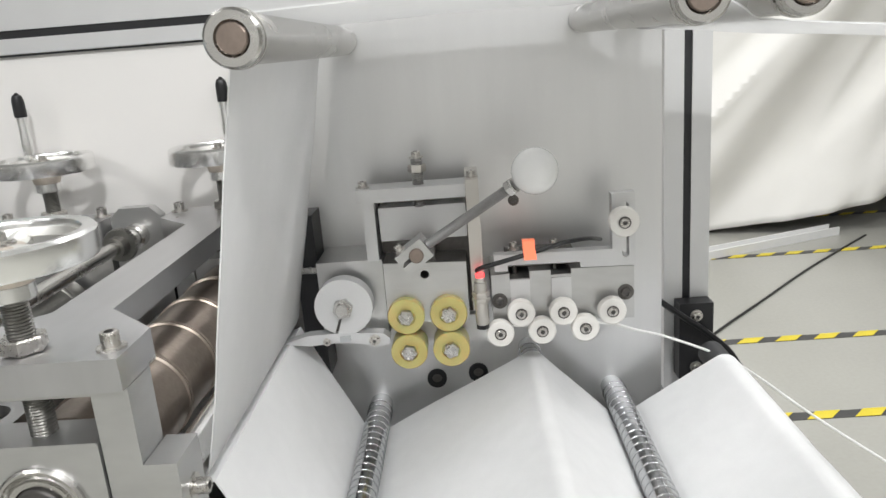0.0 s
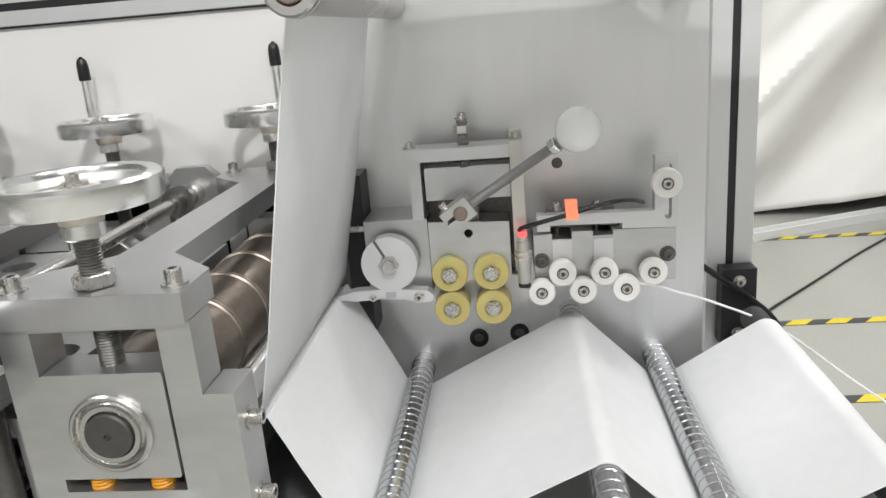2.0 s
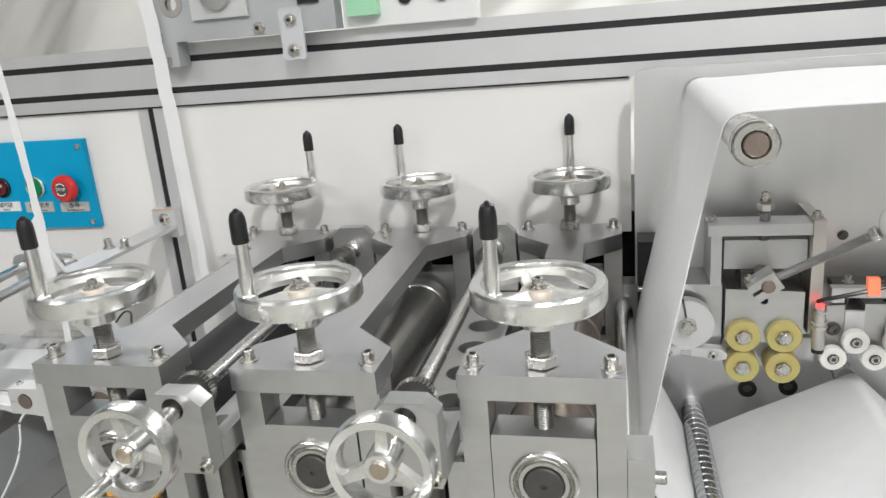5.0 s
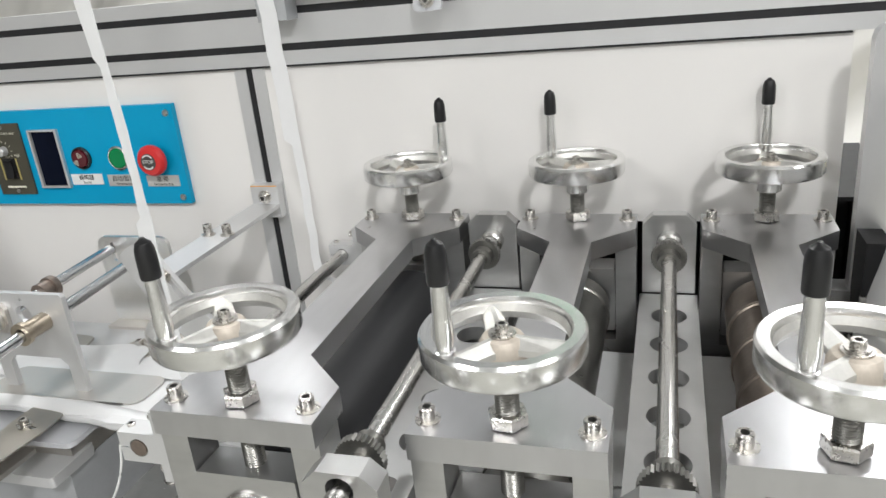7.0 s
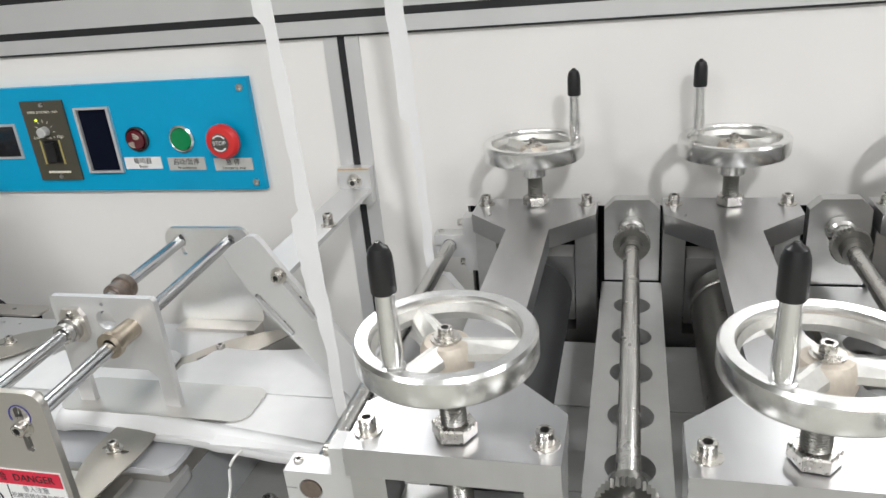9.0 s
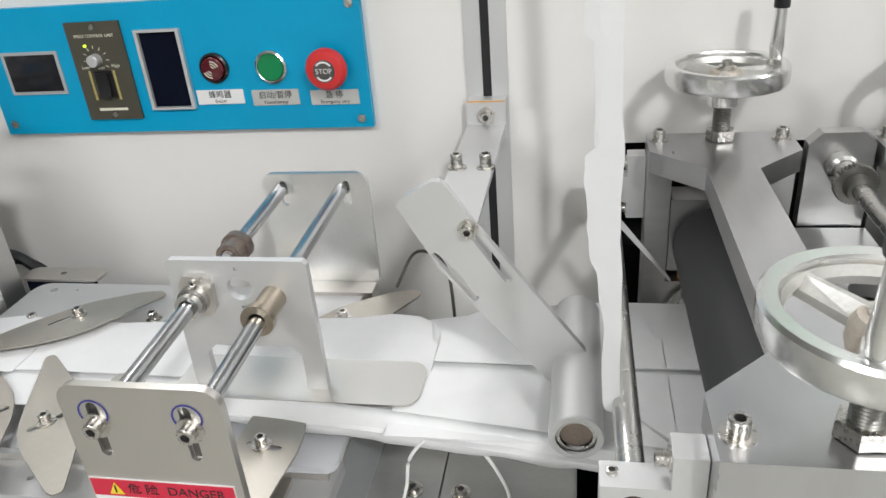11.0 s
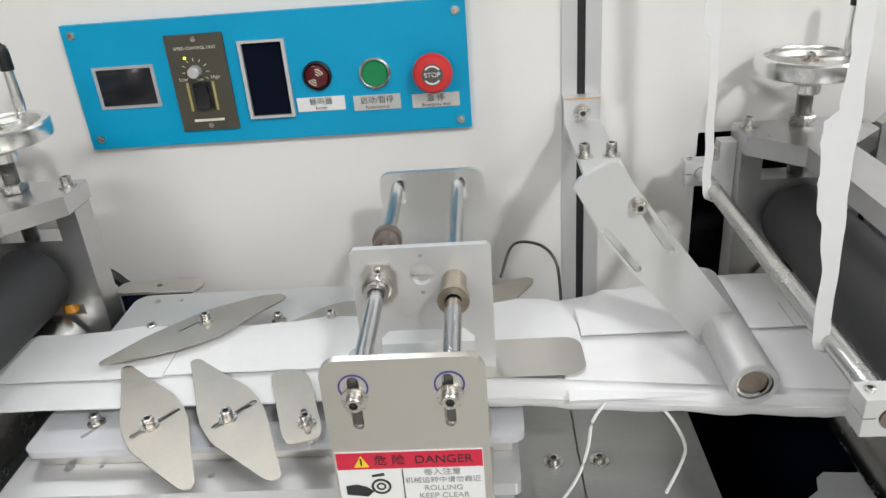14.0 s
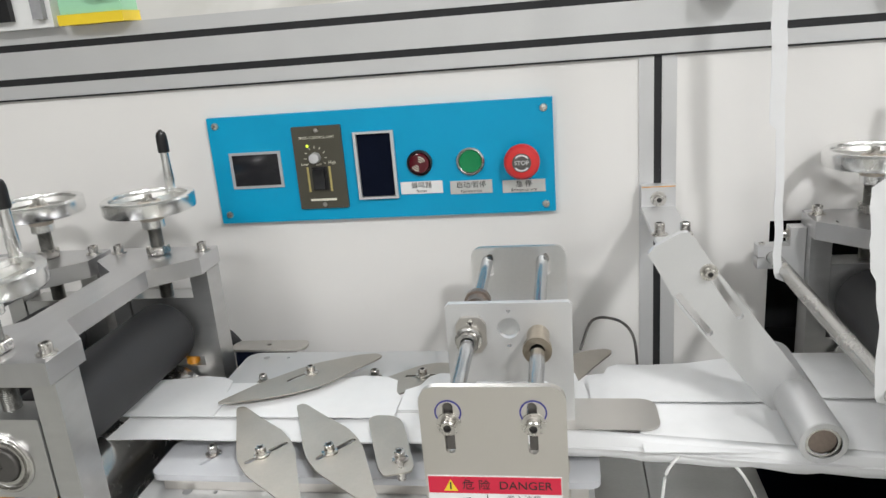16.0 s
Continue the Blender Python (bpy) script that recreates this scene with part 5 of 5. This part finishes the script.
for rx in (-1.002, -0.943):
    part("guide_rod", rod((rx, 0.4168, 1.117), (rx, 0.7218, 1.132), 0.0062, 20), ROD_CHROME, gs)
    bolt(gs, rx, 0.411, 1.1165, "-y", 0.0055, 0.006)
    part("marker_ring", plate(circle(rx, 1.1255, 0.0095, 28), [circle(rx, 1.1255, 0.0084, 28)], 0.4106, 0.4109, "xz"), MARKER, fp, "blue marker ring")
    part("slot_shade", box(rx - 0.0034, rx + 0.0034, 0.4135, 0.4150, 1.0945, 1.1320), SCREW, fp)
    bolt(gs, rx, 0.727, 1.132, "y", 0.0048, 0.004)
    cl = part("collar", lathe([(0.0063, 0), (0.0115, 0), (0.0115, 0.010), (0.0095, 0.011), (0.0095, 0.018), (0.0063, 0.018)] if rx < -0.97 else [(0.0063, 0), (0.0096, 0), (0.0096, 0.026), (0.0120, 0.0262), (0.0120, 0.032), (0.0063, 0.032)], 28, pose(rx, 0.545, 1.1233, 90) @ pose(0, 0, 0.0)), STEEL if rx < -0.97 else BRASSY, gs)
    part("rear_collar", lathe([(0.0063, 0), (0.0105, 0), (0.0105, 0.014), (0.0128, 0.0145), (0.0128, 0.022), (0.0063, 0.022)] if rx < -0.97 else [(0.0063, 0), (0.0105, 0), (0.0105, 0.010), (0.0063, 0.010)], 28, pose(rx, 0.60 if rx < -0.97 else 0.5515, 1.1262 if rx < -0.97 else 1.1238, -90)), ROLL_BROWN, gs, "brown shaft collar")
part("shaft_flange", plate([(-1.013, 1.116), (-1.006, 1.109), (-0.992, 1.109), (-0.987, 1.116), (-0.987, 1.135), (-0.992, 1.142), (-1.008, 1.142), (-1.013, 1.135)], [circle(-1.0, 1.1235, 0.0066, 18)], 0.5405, 0.5448, "xz"), STAINLESS, gs, bevel=0.0005)
bolt(gs, -1.0, 0.5405, 1.1375, "-y", 0.0028, 0.003, False)


def danger_sign(m, name="danger_sign"):
    """A sticker with a red head, a warning triangle, a pictogram and lines of small print; 0.09 m wide."""
    t = thing(name, "red and white danger sticker warning of rollers", "warning sign", m, "danger signs")
    part("backing", box(-0.045, 0.045, -0.0008, 0, 0, 0.042), LABEL_W, t)
    part("red_band", box(-0.0445, 0.0445, -0.0012, -0.0009, 0.0285, 0.0415), SIGN_RED, t)
    part("triangle", plate([(-0.034, 0.0305), (-0.0245, 0.0305), (-0.02925, 0.0395)], [], -0.0016, -0.0013, "xz"), SIGN_YEL, t)
    part("exclamation", box(-0.0297, -0.0288, -0.002, -0.0017, 0.032, 0.0375), INK, t)
    words("\u5371 \u9669", -0.012, -0.0015, 0.0350, 0.0085, INK, t)
    words("DANGER", 0.021, -0.0015, 0.0350, 0.0088, INK, t)
    part("divider", box(-0.0052, -0.0046, -0.0012, -0.0009, 0.001, 0.0275), INK, t)
    part("roller_mark", plate(circle(-0.019, 0.014, 0.0062, 24), [circle(-0.019, 0.014, 0.0048, 24)], -0.0013, -0.0009, "xz"), INK, t)
    part("roller_mark", plate(circle(-0.019, 0.014, 0.0030, 18), [circle(-0.019, 0.014, 0.0019, 18)], -0.0013, -0.0009, "xz"), INK, t)
    part("pictogram", plate([(-0.041, 0.008), (-0.028, 0.006), (-0.024, 0.010), (-0.028, 0.014), (-0.034, 0.016), (-0.041, 0.015)], [], -0.0013, -0.0009, "xz"), INK, t)
    part("arrow_mark", plate([(-0.024, 0.022), (-0.016, 0.023), (-0.0165, 0.025), (-0.024, 0.0235)], [], -0.0013, -0.0009, "xz"), INK, t)
    words("\u5377\u5165\u6ce8\u610f", 0.0195, -0.0011, 0.0245, 0.0058, INK_GREY, t)
    words("\u673a\u68b0\u8fd0\u8f6c\u4e2d\u8bf7\u52ff\u9760\u8fd1", 0.0195, -0.0011, 0.0180, 0.0052, INK_GREY, t)
    words("ROLLING", 0.0195, -0.0011, 0.0115, 0.0058, INK_GREY, t)
    words("KEEP CLEAR", 0.0195, -0.0011, 0.0052, 0.0058, INK_GREY, t)
    return t


sign = danger_sign(pose(-0.973, 0.4108, 1.0315) @ Matrix.Diagonal((1.06, 1, 1.04, 1)))
for sx in (-0.4225, -0.606):
    copy_thing(sign, pose(sx, 0.3648, 0.919) @ Matrix.Diagonal((1.07, 1, 1.12, 1)))

# turning bar on its arm
arm = thing("arm_bracket", "frosted aluminium arm with slots clamped to the upright profile", "bracket arm")
part("post_tab", plate([(-0.832, 1.150), (-0.795, 1.150), (-0.795, 1.192), (-0.832, 1.192)], [], 0.792, 0.8057, "xz"), EXTR, arm, bevel=0.0006)
bolt(arm, -0.8135, 0.792, 1.177, "-y", 0.0055, 0.006)
part("reach_bar", box(-0.832, -0.796, 0.572, 0.7918, 1.163, 1.168), EXTR, arm, bevel=0.0006)
for bx in (-0.826, -0.802):
    bolt(arm, bx, 0.682, 1.168, r=0.005, h=0.011)
part("slotted_arm", plate([(-0.850, 1.186), (-0.845, 1.192), (-0.824, 1.204), (-0.818, 1.204), (-0.813, 1.199), (-0.796, 1.172), (-0.715, 1.062), (-0.710, 1.045), (-0.722, 1.034), (-0.738, 1.034), (-0.749, 1.044), (-0.823, 1.136)],
     [slot(-0.812, 1.131, 0.021, 0.003, -53), slot(-0.789, 1.151, 0.026, 0.003, -57)], 0.5655, 0.5715, "xz"), EXTR, arm, "frosted slotted arm plate", bevel=0.0006)
bolt(arm, -0.801, 0.5655, 1.169, "-y", 0.0046, 0.006)
part("film_edge", box(-0.8315, -0.7955, 0.7912, 0.7919, 1.1905, 1.1913), SPRING, arm, "orange protective film edge")
tr = part("turning_roller", lathe([(0.0135, 0), (0.0175, 0), (0.0182, 0.001), (0.0182, 0.150), (0.0175, 0.151), (0.0135, 0.151)], 40, pose(-0.727, 0.493, 1.0525, -90)), EXTR, arm, "aluminium turning roller with open bearing end")
part("bearing", lathe([(0.0108, 0.002), (0.0134, 0.002), (0.0134, 0.012), (0.0108, 0.012)], 32, pose(-0.727, 0.493, 1.0525, -90)), STEEL, tr)
part("core", lathe([(0, 0.004), (0.0106, 0.004), (0.0106, 0.148), (0, 0.148)], 28, pose(-0.727, 0.493, 1.0525, -90)), ROLL_BROWN, tr)

# web guide rod beside the rubber-roller stand
wr = thing("web_rod", "steel web guide rod held in two clamp blocks", "guide rod")
part("rod_bar", rod((-0.700, 0.3755, 1.118), (-0.700, 0.772, 1.118), 0.0072, 24), STEEL, wr)
part("rod_end", rod((-0.700, 0.3740, 1.118), (-0.700, 0.3754, 1.118), 0.0066, 24), ROLL_BROWN, wr, "brown turned rod end")
for cy, s in ((0.384, -1), (0.760, 1)):
    b = part("clamp_block", plate([(-0.716, 1.1055), (-0.684, 1.1055), (-0.684, 1.090), (-0.6685, 1.090), (-0.6685, 1.150), (-0.684, 1.150), (-0.684, 1.1305), (-0.716, 1.1305), (-0.716, 1.1185), (-0.709, 1.1185), (-0.709, 1.1175), (-0.716, 1.1175)], [circle(-0.700, 1.118, 0.0076, 20)], cy - 0.0095, cy + 0.0075, "xz"), EXTR, wr, bevel=0.0008)
    bolt(b, -0.710, cy, 1.1305, r=0.003, h=0.002, washer=False)
    bolt(b, -0.684, cy, 1.141, "-x", 0.004, 0.006)
    bolt(b, -0.684, cy, 1.096, "-x", 0.004, 0.006)

# cloth running on between the roller pairs
part("running_ply", sheet([(x, 1.0362 + 0.0006 * math.sin(x * 40)) for x in np.linspace(-0.585, -0.262, 40)], 0.425, 0.700, 0.0010, 10, 0.0006), FABRIC, tagged(new("pressed_cloth_web"), "white cloth web pressed between the steel roller pairs", "cloth web"))

# folded cloth between the stands
ws, es2 = [], []
for i in range(53):
    x = -0.59 - 0.80 * i / 52
    s = min(1, max(0, (-0.66 - x) / 0.36))
    s = s * s * (3 - 2 * s)
    ws.append((x, 1.0355 - 0.0030 * s))
    es2.append((0.486 + 0.034 * s, 0.690 - 0.058 * s))
ws, es2 = ws[::-1], es2[::-1]
fw = thing("folded_cloth_web", "white nonwoven cloth web running folded to the rubber rollers", "cloth web")
part("base_ply", sheet(ws, 0, 0, 0.0012, 20, 0.0010, None, es2), FABRIC, fw)
hem = bmesh.new()
last = None
for i in range(41):
    x = -0.625 - 0.41 * i / 40
    s = min(1, max(0, (-0.66 - x) / 0.30))
    wob = 0.0022 * noise.noise(Vector((x * 22, 1.7, 0))) + 0.0012 * noise.noise(Vector((x * 60, 4.2, 0)))
    row = [hem.verts.new(p) for p in ((x, 0.484 + 0.034 * s + wob * 0.5, 1.0270 + wob), (x, 0.4845 + 0.036 * s + wob, 1.0335), (x, 0.487 + 0.040 * s + wob, 1.0390), (x, 0.489 + 0.042 * s, 1.0412 + wob * 0.4), (x, 0.500 + 0.038 * s, 1.0405))]
    if last:
        for j in range(4):
            hem.faces.new((last[j], last[j + 1], row[j + 1], row[j]))
    last = row
hob = part("folded_hem", hem, FABRIC, fw)
hob.modifiers.new("thick", "SOLIDIFY").thickness = 0.001
part("pleat", sheet([(x, 1.0385 + 0.0012 * math.sin(x * 31)) for x in np.linspace(-0.86, -0.66, 12)], 0.500, 0.5765, 0.0012, 8, 0.0010), FABRIC, fw)
part("pleat", sheet([(x, 1.0366 - 0.0030 * min(1, max(0, (-0.66 - x) / 0.36)) + 0.0005 * math.sin(x * 27)) for x in np.linspace(-1.30, -0.66, 30)], 0.570, 0.5835, 0.0012, 6, 0.0008), FABRIC, fw)


mid = [(-0.60, 1.0368), (-0.56, 1.037), (-0.46, 1.0385), (-0.424, 1.0388), (-0.38, 1.0385), (-0.28, 1.037), (-0.236, 1.0368)]
part("inner_ply", sheet(dense(mid), 0.486, 0.690, 0.0010, 12, 0.0003), FABRIC, fw)


def cloth_flap():
    """A loose mask ply that travels with the web."""
    t = thing("cloth_flap", "loose white mask ply carried along by the cloth web", "cloth ply", group="travelling plies")
    part("ply", plate([(-0.0896, 0.590), (0.0896, 0.590), (0.0896, 0.628), (0.082, 0.640), (0.078, 0.664), (0.066, 0.672), (0.040, 0.675), (0.012, 0.668), (-0.030, 0.664), (-0.060, 0.666), (-0.070, 0.658), (-0.076, 0.640), (-0.0896, 0.630)], [], 0, 0.0010, "xy"), FABRIC, t)
    return t


FLAPS = [cloth_flap() for _ in range(10)]


def flap_place(u):
    """The place on the ply's round way, u from 0 to 1: along the web, then back underneath the table."""
    x0, x1, zt, zb = -0.51, -1.60, 1.0385, 0.80
    t = u * 6.0
    if t < 3.633:
        x = x0 + (x1 - x0) * t / 3.633
        s = min(1, max(0, (-0.66 - x) / 0.36))
        return x, -0.034 * min(1, max(0, (-0.75 - x) / 0.4)), zt - 0.0026 * s * s * (3 - 2 * s)
    t -= 3.633
    if t < 0.4:
        return x1, -0.034, zt - 0.0026 + (zb - zt + 0.0026) * t / 0.4
    t -= 0.4
    if t < 1.567:
        return x1 + (x0 - x1) * t / 1.567, -0.034 * (1 - t / 1.567), zb
    t -= 1.567
    return x0, 0.0, zb + (zt - zb) * min(1, t / 0.4)


def tape(points, turns, widths, label):
    bm = bmesh.new()
    rows = []
    for p, a, (left, right) in zip(points, turns, widths):
        p, w = Vector(p), Vector((math.sin(radians(a)), math.cos(radians(a)), 0))
        rows.append([bm.verts.new(p - w * left), bm.verts.new(p + w * right)])
    for a, b in zip(rows, rows[1:]):
        bm.faces.new((a[0], a[1], b[1], b[0]))
    ob = part("cloth_tape", bm, THIN_FABRIC)
    ob.data.polygons.foreach_set("use_smooth", [False] * len(ob.data.polygons))
    ob.modifiers.new("thick", "SOLIDIFY").thickness = 0.0005
    return tagged(ob, label, "cloth tape", "hanging tapes")


for ty, dy in ((0.450, 0.05), (0.703, -0.04)):
    pts, turns, widths = [], [], []
    for i in range(190):
        z = 2.3 - (2.3 - 1.118) * i / 189
        h = z - 1.118
        edge = 0.0014 * noise.noise(Vector((z * 40, ty * 50, 0)))
        pts.append((-0.7085 - 0.025 * h + edge, ty + 0.004 * math.sin(h * 9), z))
        rag = 0.0022 * noise.noise(Vector((z * 26, 3, ty))) + 0.0012 * noise.noise(Vector((z * 120, 7, ty)))
        rag *= min(1, h * 8)
        turns.append(-78 if ty < 0.6 else 70)
        if ty < 0.6:
            flag = 0.008 if 0.085 < h < 0.146 else 0.0
            if 0.05 < h <= 0.085:
                flag = 0.005 * (h - 0.05) / 0.035
            flag += 0.006 if h > 0.265 else 0.0
            widths.append((0.0056 + rag * 0.4, 0.0040 + flag + rag))
        else:
            flag = 0.007 if h > 0.15 else 0.0
            widths.append((0.0046 + flag + rag * 0.6, 0.0046 - rag * 0.4))
    pts += [(-0.7065, ty, 1.1125), (-0.700, ty, 1.1090), (-0.692, ty, 1.1075), (-0.648, ty + dy * 0.3, 1.058)]
    turns += [turns[-1], turns[-1] * 0.8, turns[-1] * 0.5, 0]
    widths += [(0.0044, 0.0044), (0.004, 0.004), (0.004, 0.004), (0.004, 0.004)]
    tape(pts, turns, widths, "narrow white nonwoven tape hanging from above")
w = part("loose_wire", tube([(-0.905, 0.735, 1.02), (-0.89, 0.76, 1.045), (-0.865, 0.745, 1.052), (-0.85, 0.724, 1.046), (-0.845, 0.715, 1.02), (-0.843, 0.71, 0.95)], 0.0016), SCREW)
tagged(w, "loose dark wire loop beside the upright profile", "wire")
for pts in ([(-0.822, 0.513, 1.032), (-0.832, 0.504, 1.033), (-0.843, 0.498, 1.020), (-0.847, 0.495, 0.995), (-0.858, 0.490, 0.965), (-0.888, 0.485, 0.920)],
            [(-0.792, 0.502, 1.030), (-0.782, 0.497, 1.018), (-0.773, 0.494, 0.998), (-0.775, 0.492, 0.982), (-0.786, 0.488, 0.955)]):
    w = part("loose_thread", tube(pts, 0.0013), WIRE)
    tagged(w, "loose white elastic thread hanging from the cloth", "thread", "loose threads")

hose = part("black_hose", tube([(-1.348, 0.735, 1.052), (-1.336, 0.742, 1.048), (-1.325, 0.747, 1.036), (-1.318, 0.750, 1.018), (-1.319, 0.748, 0.99), (-1.325, 0.735, 0.95), (-1.328, 0.735, 0.91)], 0.006), BLACK_MATT)
tagged(hose, "short black air hose beside the roller stand", "hose")
hose = part("black_hose", tube([(-1.345, 0.752, 1.036), (-1.332, 0.760, 1.028), (-1.322, 0.765, 1.012), (-1.320, 0.765, 0.98), (-1.322, 0.765, 0.94), (-1.322, 0.765, 0.91)], 0.0045), BLACK_MATT)
tagged(hose, "thin black air hose beside the roller stand", "hose")

# ---------------- boxes over the beam ----------------
top = thing("bearing_housing", "grey bearing housing bolted over the aluminium beam", "bearing housing")
part("housing_plate", plate([(-0.772, 1.3845), (-0.736, 1.3845), (-0.736, 1.4155), (-0.516, 1.4155), (-0.516, 1.62), (-0.772, 1.62)], [circle(-0.735, 1.462, 0.016)], 0.776, 0.8024, "xz"), GREYBOX, top, bevel=0.001)
part("bearing_ring", lathe([(0.008, 0), (0.0155, 0), (0.0155, 0.004), (0.008, 0.004)], 28, pose(-0.735, 0.780, 1.462, 90)), STAINLESS, top)
part("cover_plate", box(-0.705, -0.628, 0.770, 0.7758, 1.440, 1.56), EXTR, top, bevel=0.001)
part("cover_boss", lathe([(0, 0), (0.022, 0), (0.020, 0.006), (0.012, 0.007), (0, 0.007)], 30, pose(-0.668, 0.7698, 1.470, 90)), ALU, top)
part("black_window", box(-0.562, -0.535, 0.773, 0.7758, 1.448, 1.50), BLACK, top)
part("strap", plate(rrect(-0.588, -0.558, 1.383, 1.445, 0.004), [], 0.771, 0.7758, "xz"), ACRYLIC, top)
for bx, bz in ((-0.762, 1.424), (-0.755, 1.394), (-0.573, 1.430), (-0.573, 1.394), (-0.618, 1.424)):
    bolt(top, bx, 0.776 if bx != -0.573 else 0.771, bz, "-y", 0.005, 0.005)
drv = thing("driver_box", "white driver box with a green terminal standing on the beam", "driver box")
part("case", box(-0.510, -0.345, 0.79, 0.822, 1.4145, 1.56), LABEL_W, drv, bevel=0.002)
part("terminal", box(-0.500, -0.462, 0.775, 0.7898, 1.428, 1.47), MINT, drv, "mint green terminal block", bevel=0.002)
for hx in (-0.43, -0.385):
    part("socket", rod((hx, 0.786, 1.445), (hx, 0.7898, 1.445), 0.008, 18), BLACK, drv)
meter = thing("green_meter_box", "mint green meter with yellow base and black dial on the beam", "meter")
part("case", box(-1.488, -1.410, 0.788, 0.822, 1.4265, 1.56), MINT, meter, bevel=0.003)
part("yellow_base", box(-1.490, -1.408, 0.784, 0.8225, 1.4145, 1.4262), SIGN_YEL, meter)
part("dial", lathe([(0, 0), (0.021, 0), (0.019, 0.012), (0, 0.013)], 28, pose(-1.432, 0.7878, 1.462, 90)), BLACK, meter, "black round dial")
relay = thing("relay_box", "white and grey relay box with black front on the beam", "relay box")
part("case", box(-1.585, -1.500, 0.79, 0.822, 1.4145, 1.55), LABEL_W, relay, bevel=0.002)
part("front", box(-1.582, -1.548, 0.782, 0.7898, 1.424, 1.49), BLACK, relay)
part("side_strip", box(-1.520, -1.506, 0.782, 0.7898, 1.424, 1.52), INK_GREY, relay)

def motions():
    for ob, base, axis, rate, start in MOVING:
        spins(ob, base, axis, rate, start)
    for k, ob in enumerate(FLAPS):
        walk(ob, [(i / 10, pose(*flap_place((k / 10 + i / 60) % 1.0))) for i in range(161)])


motions()
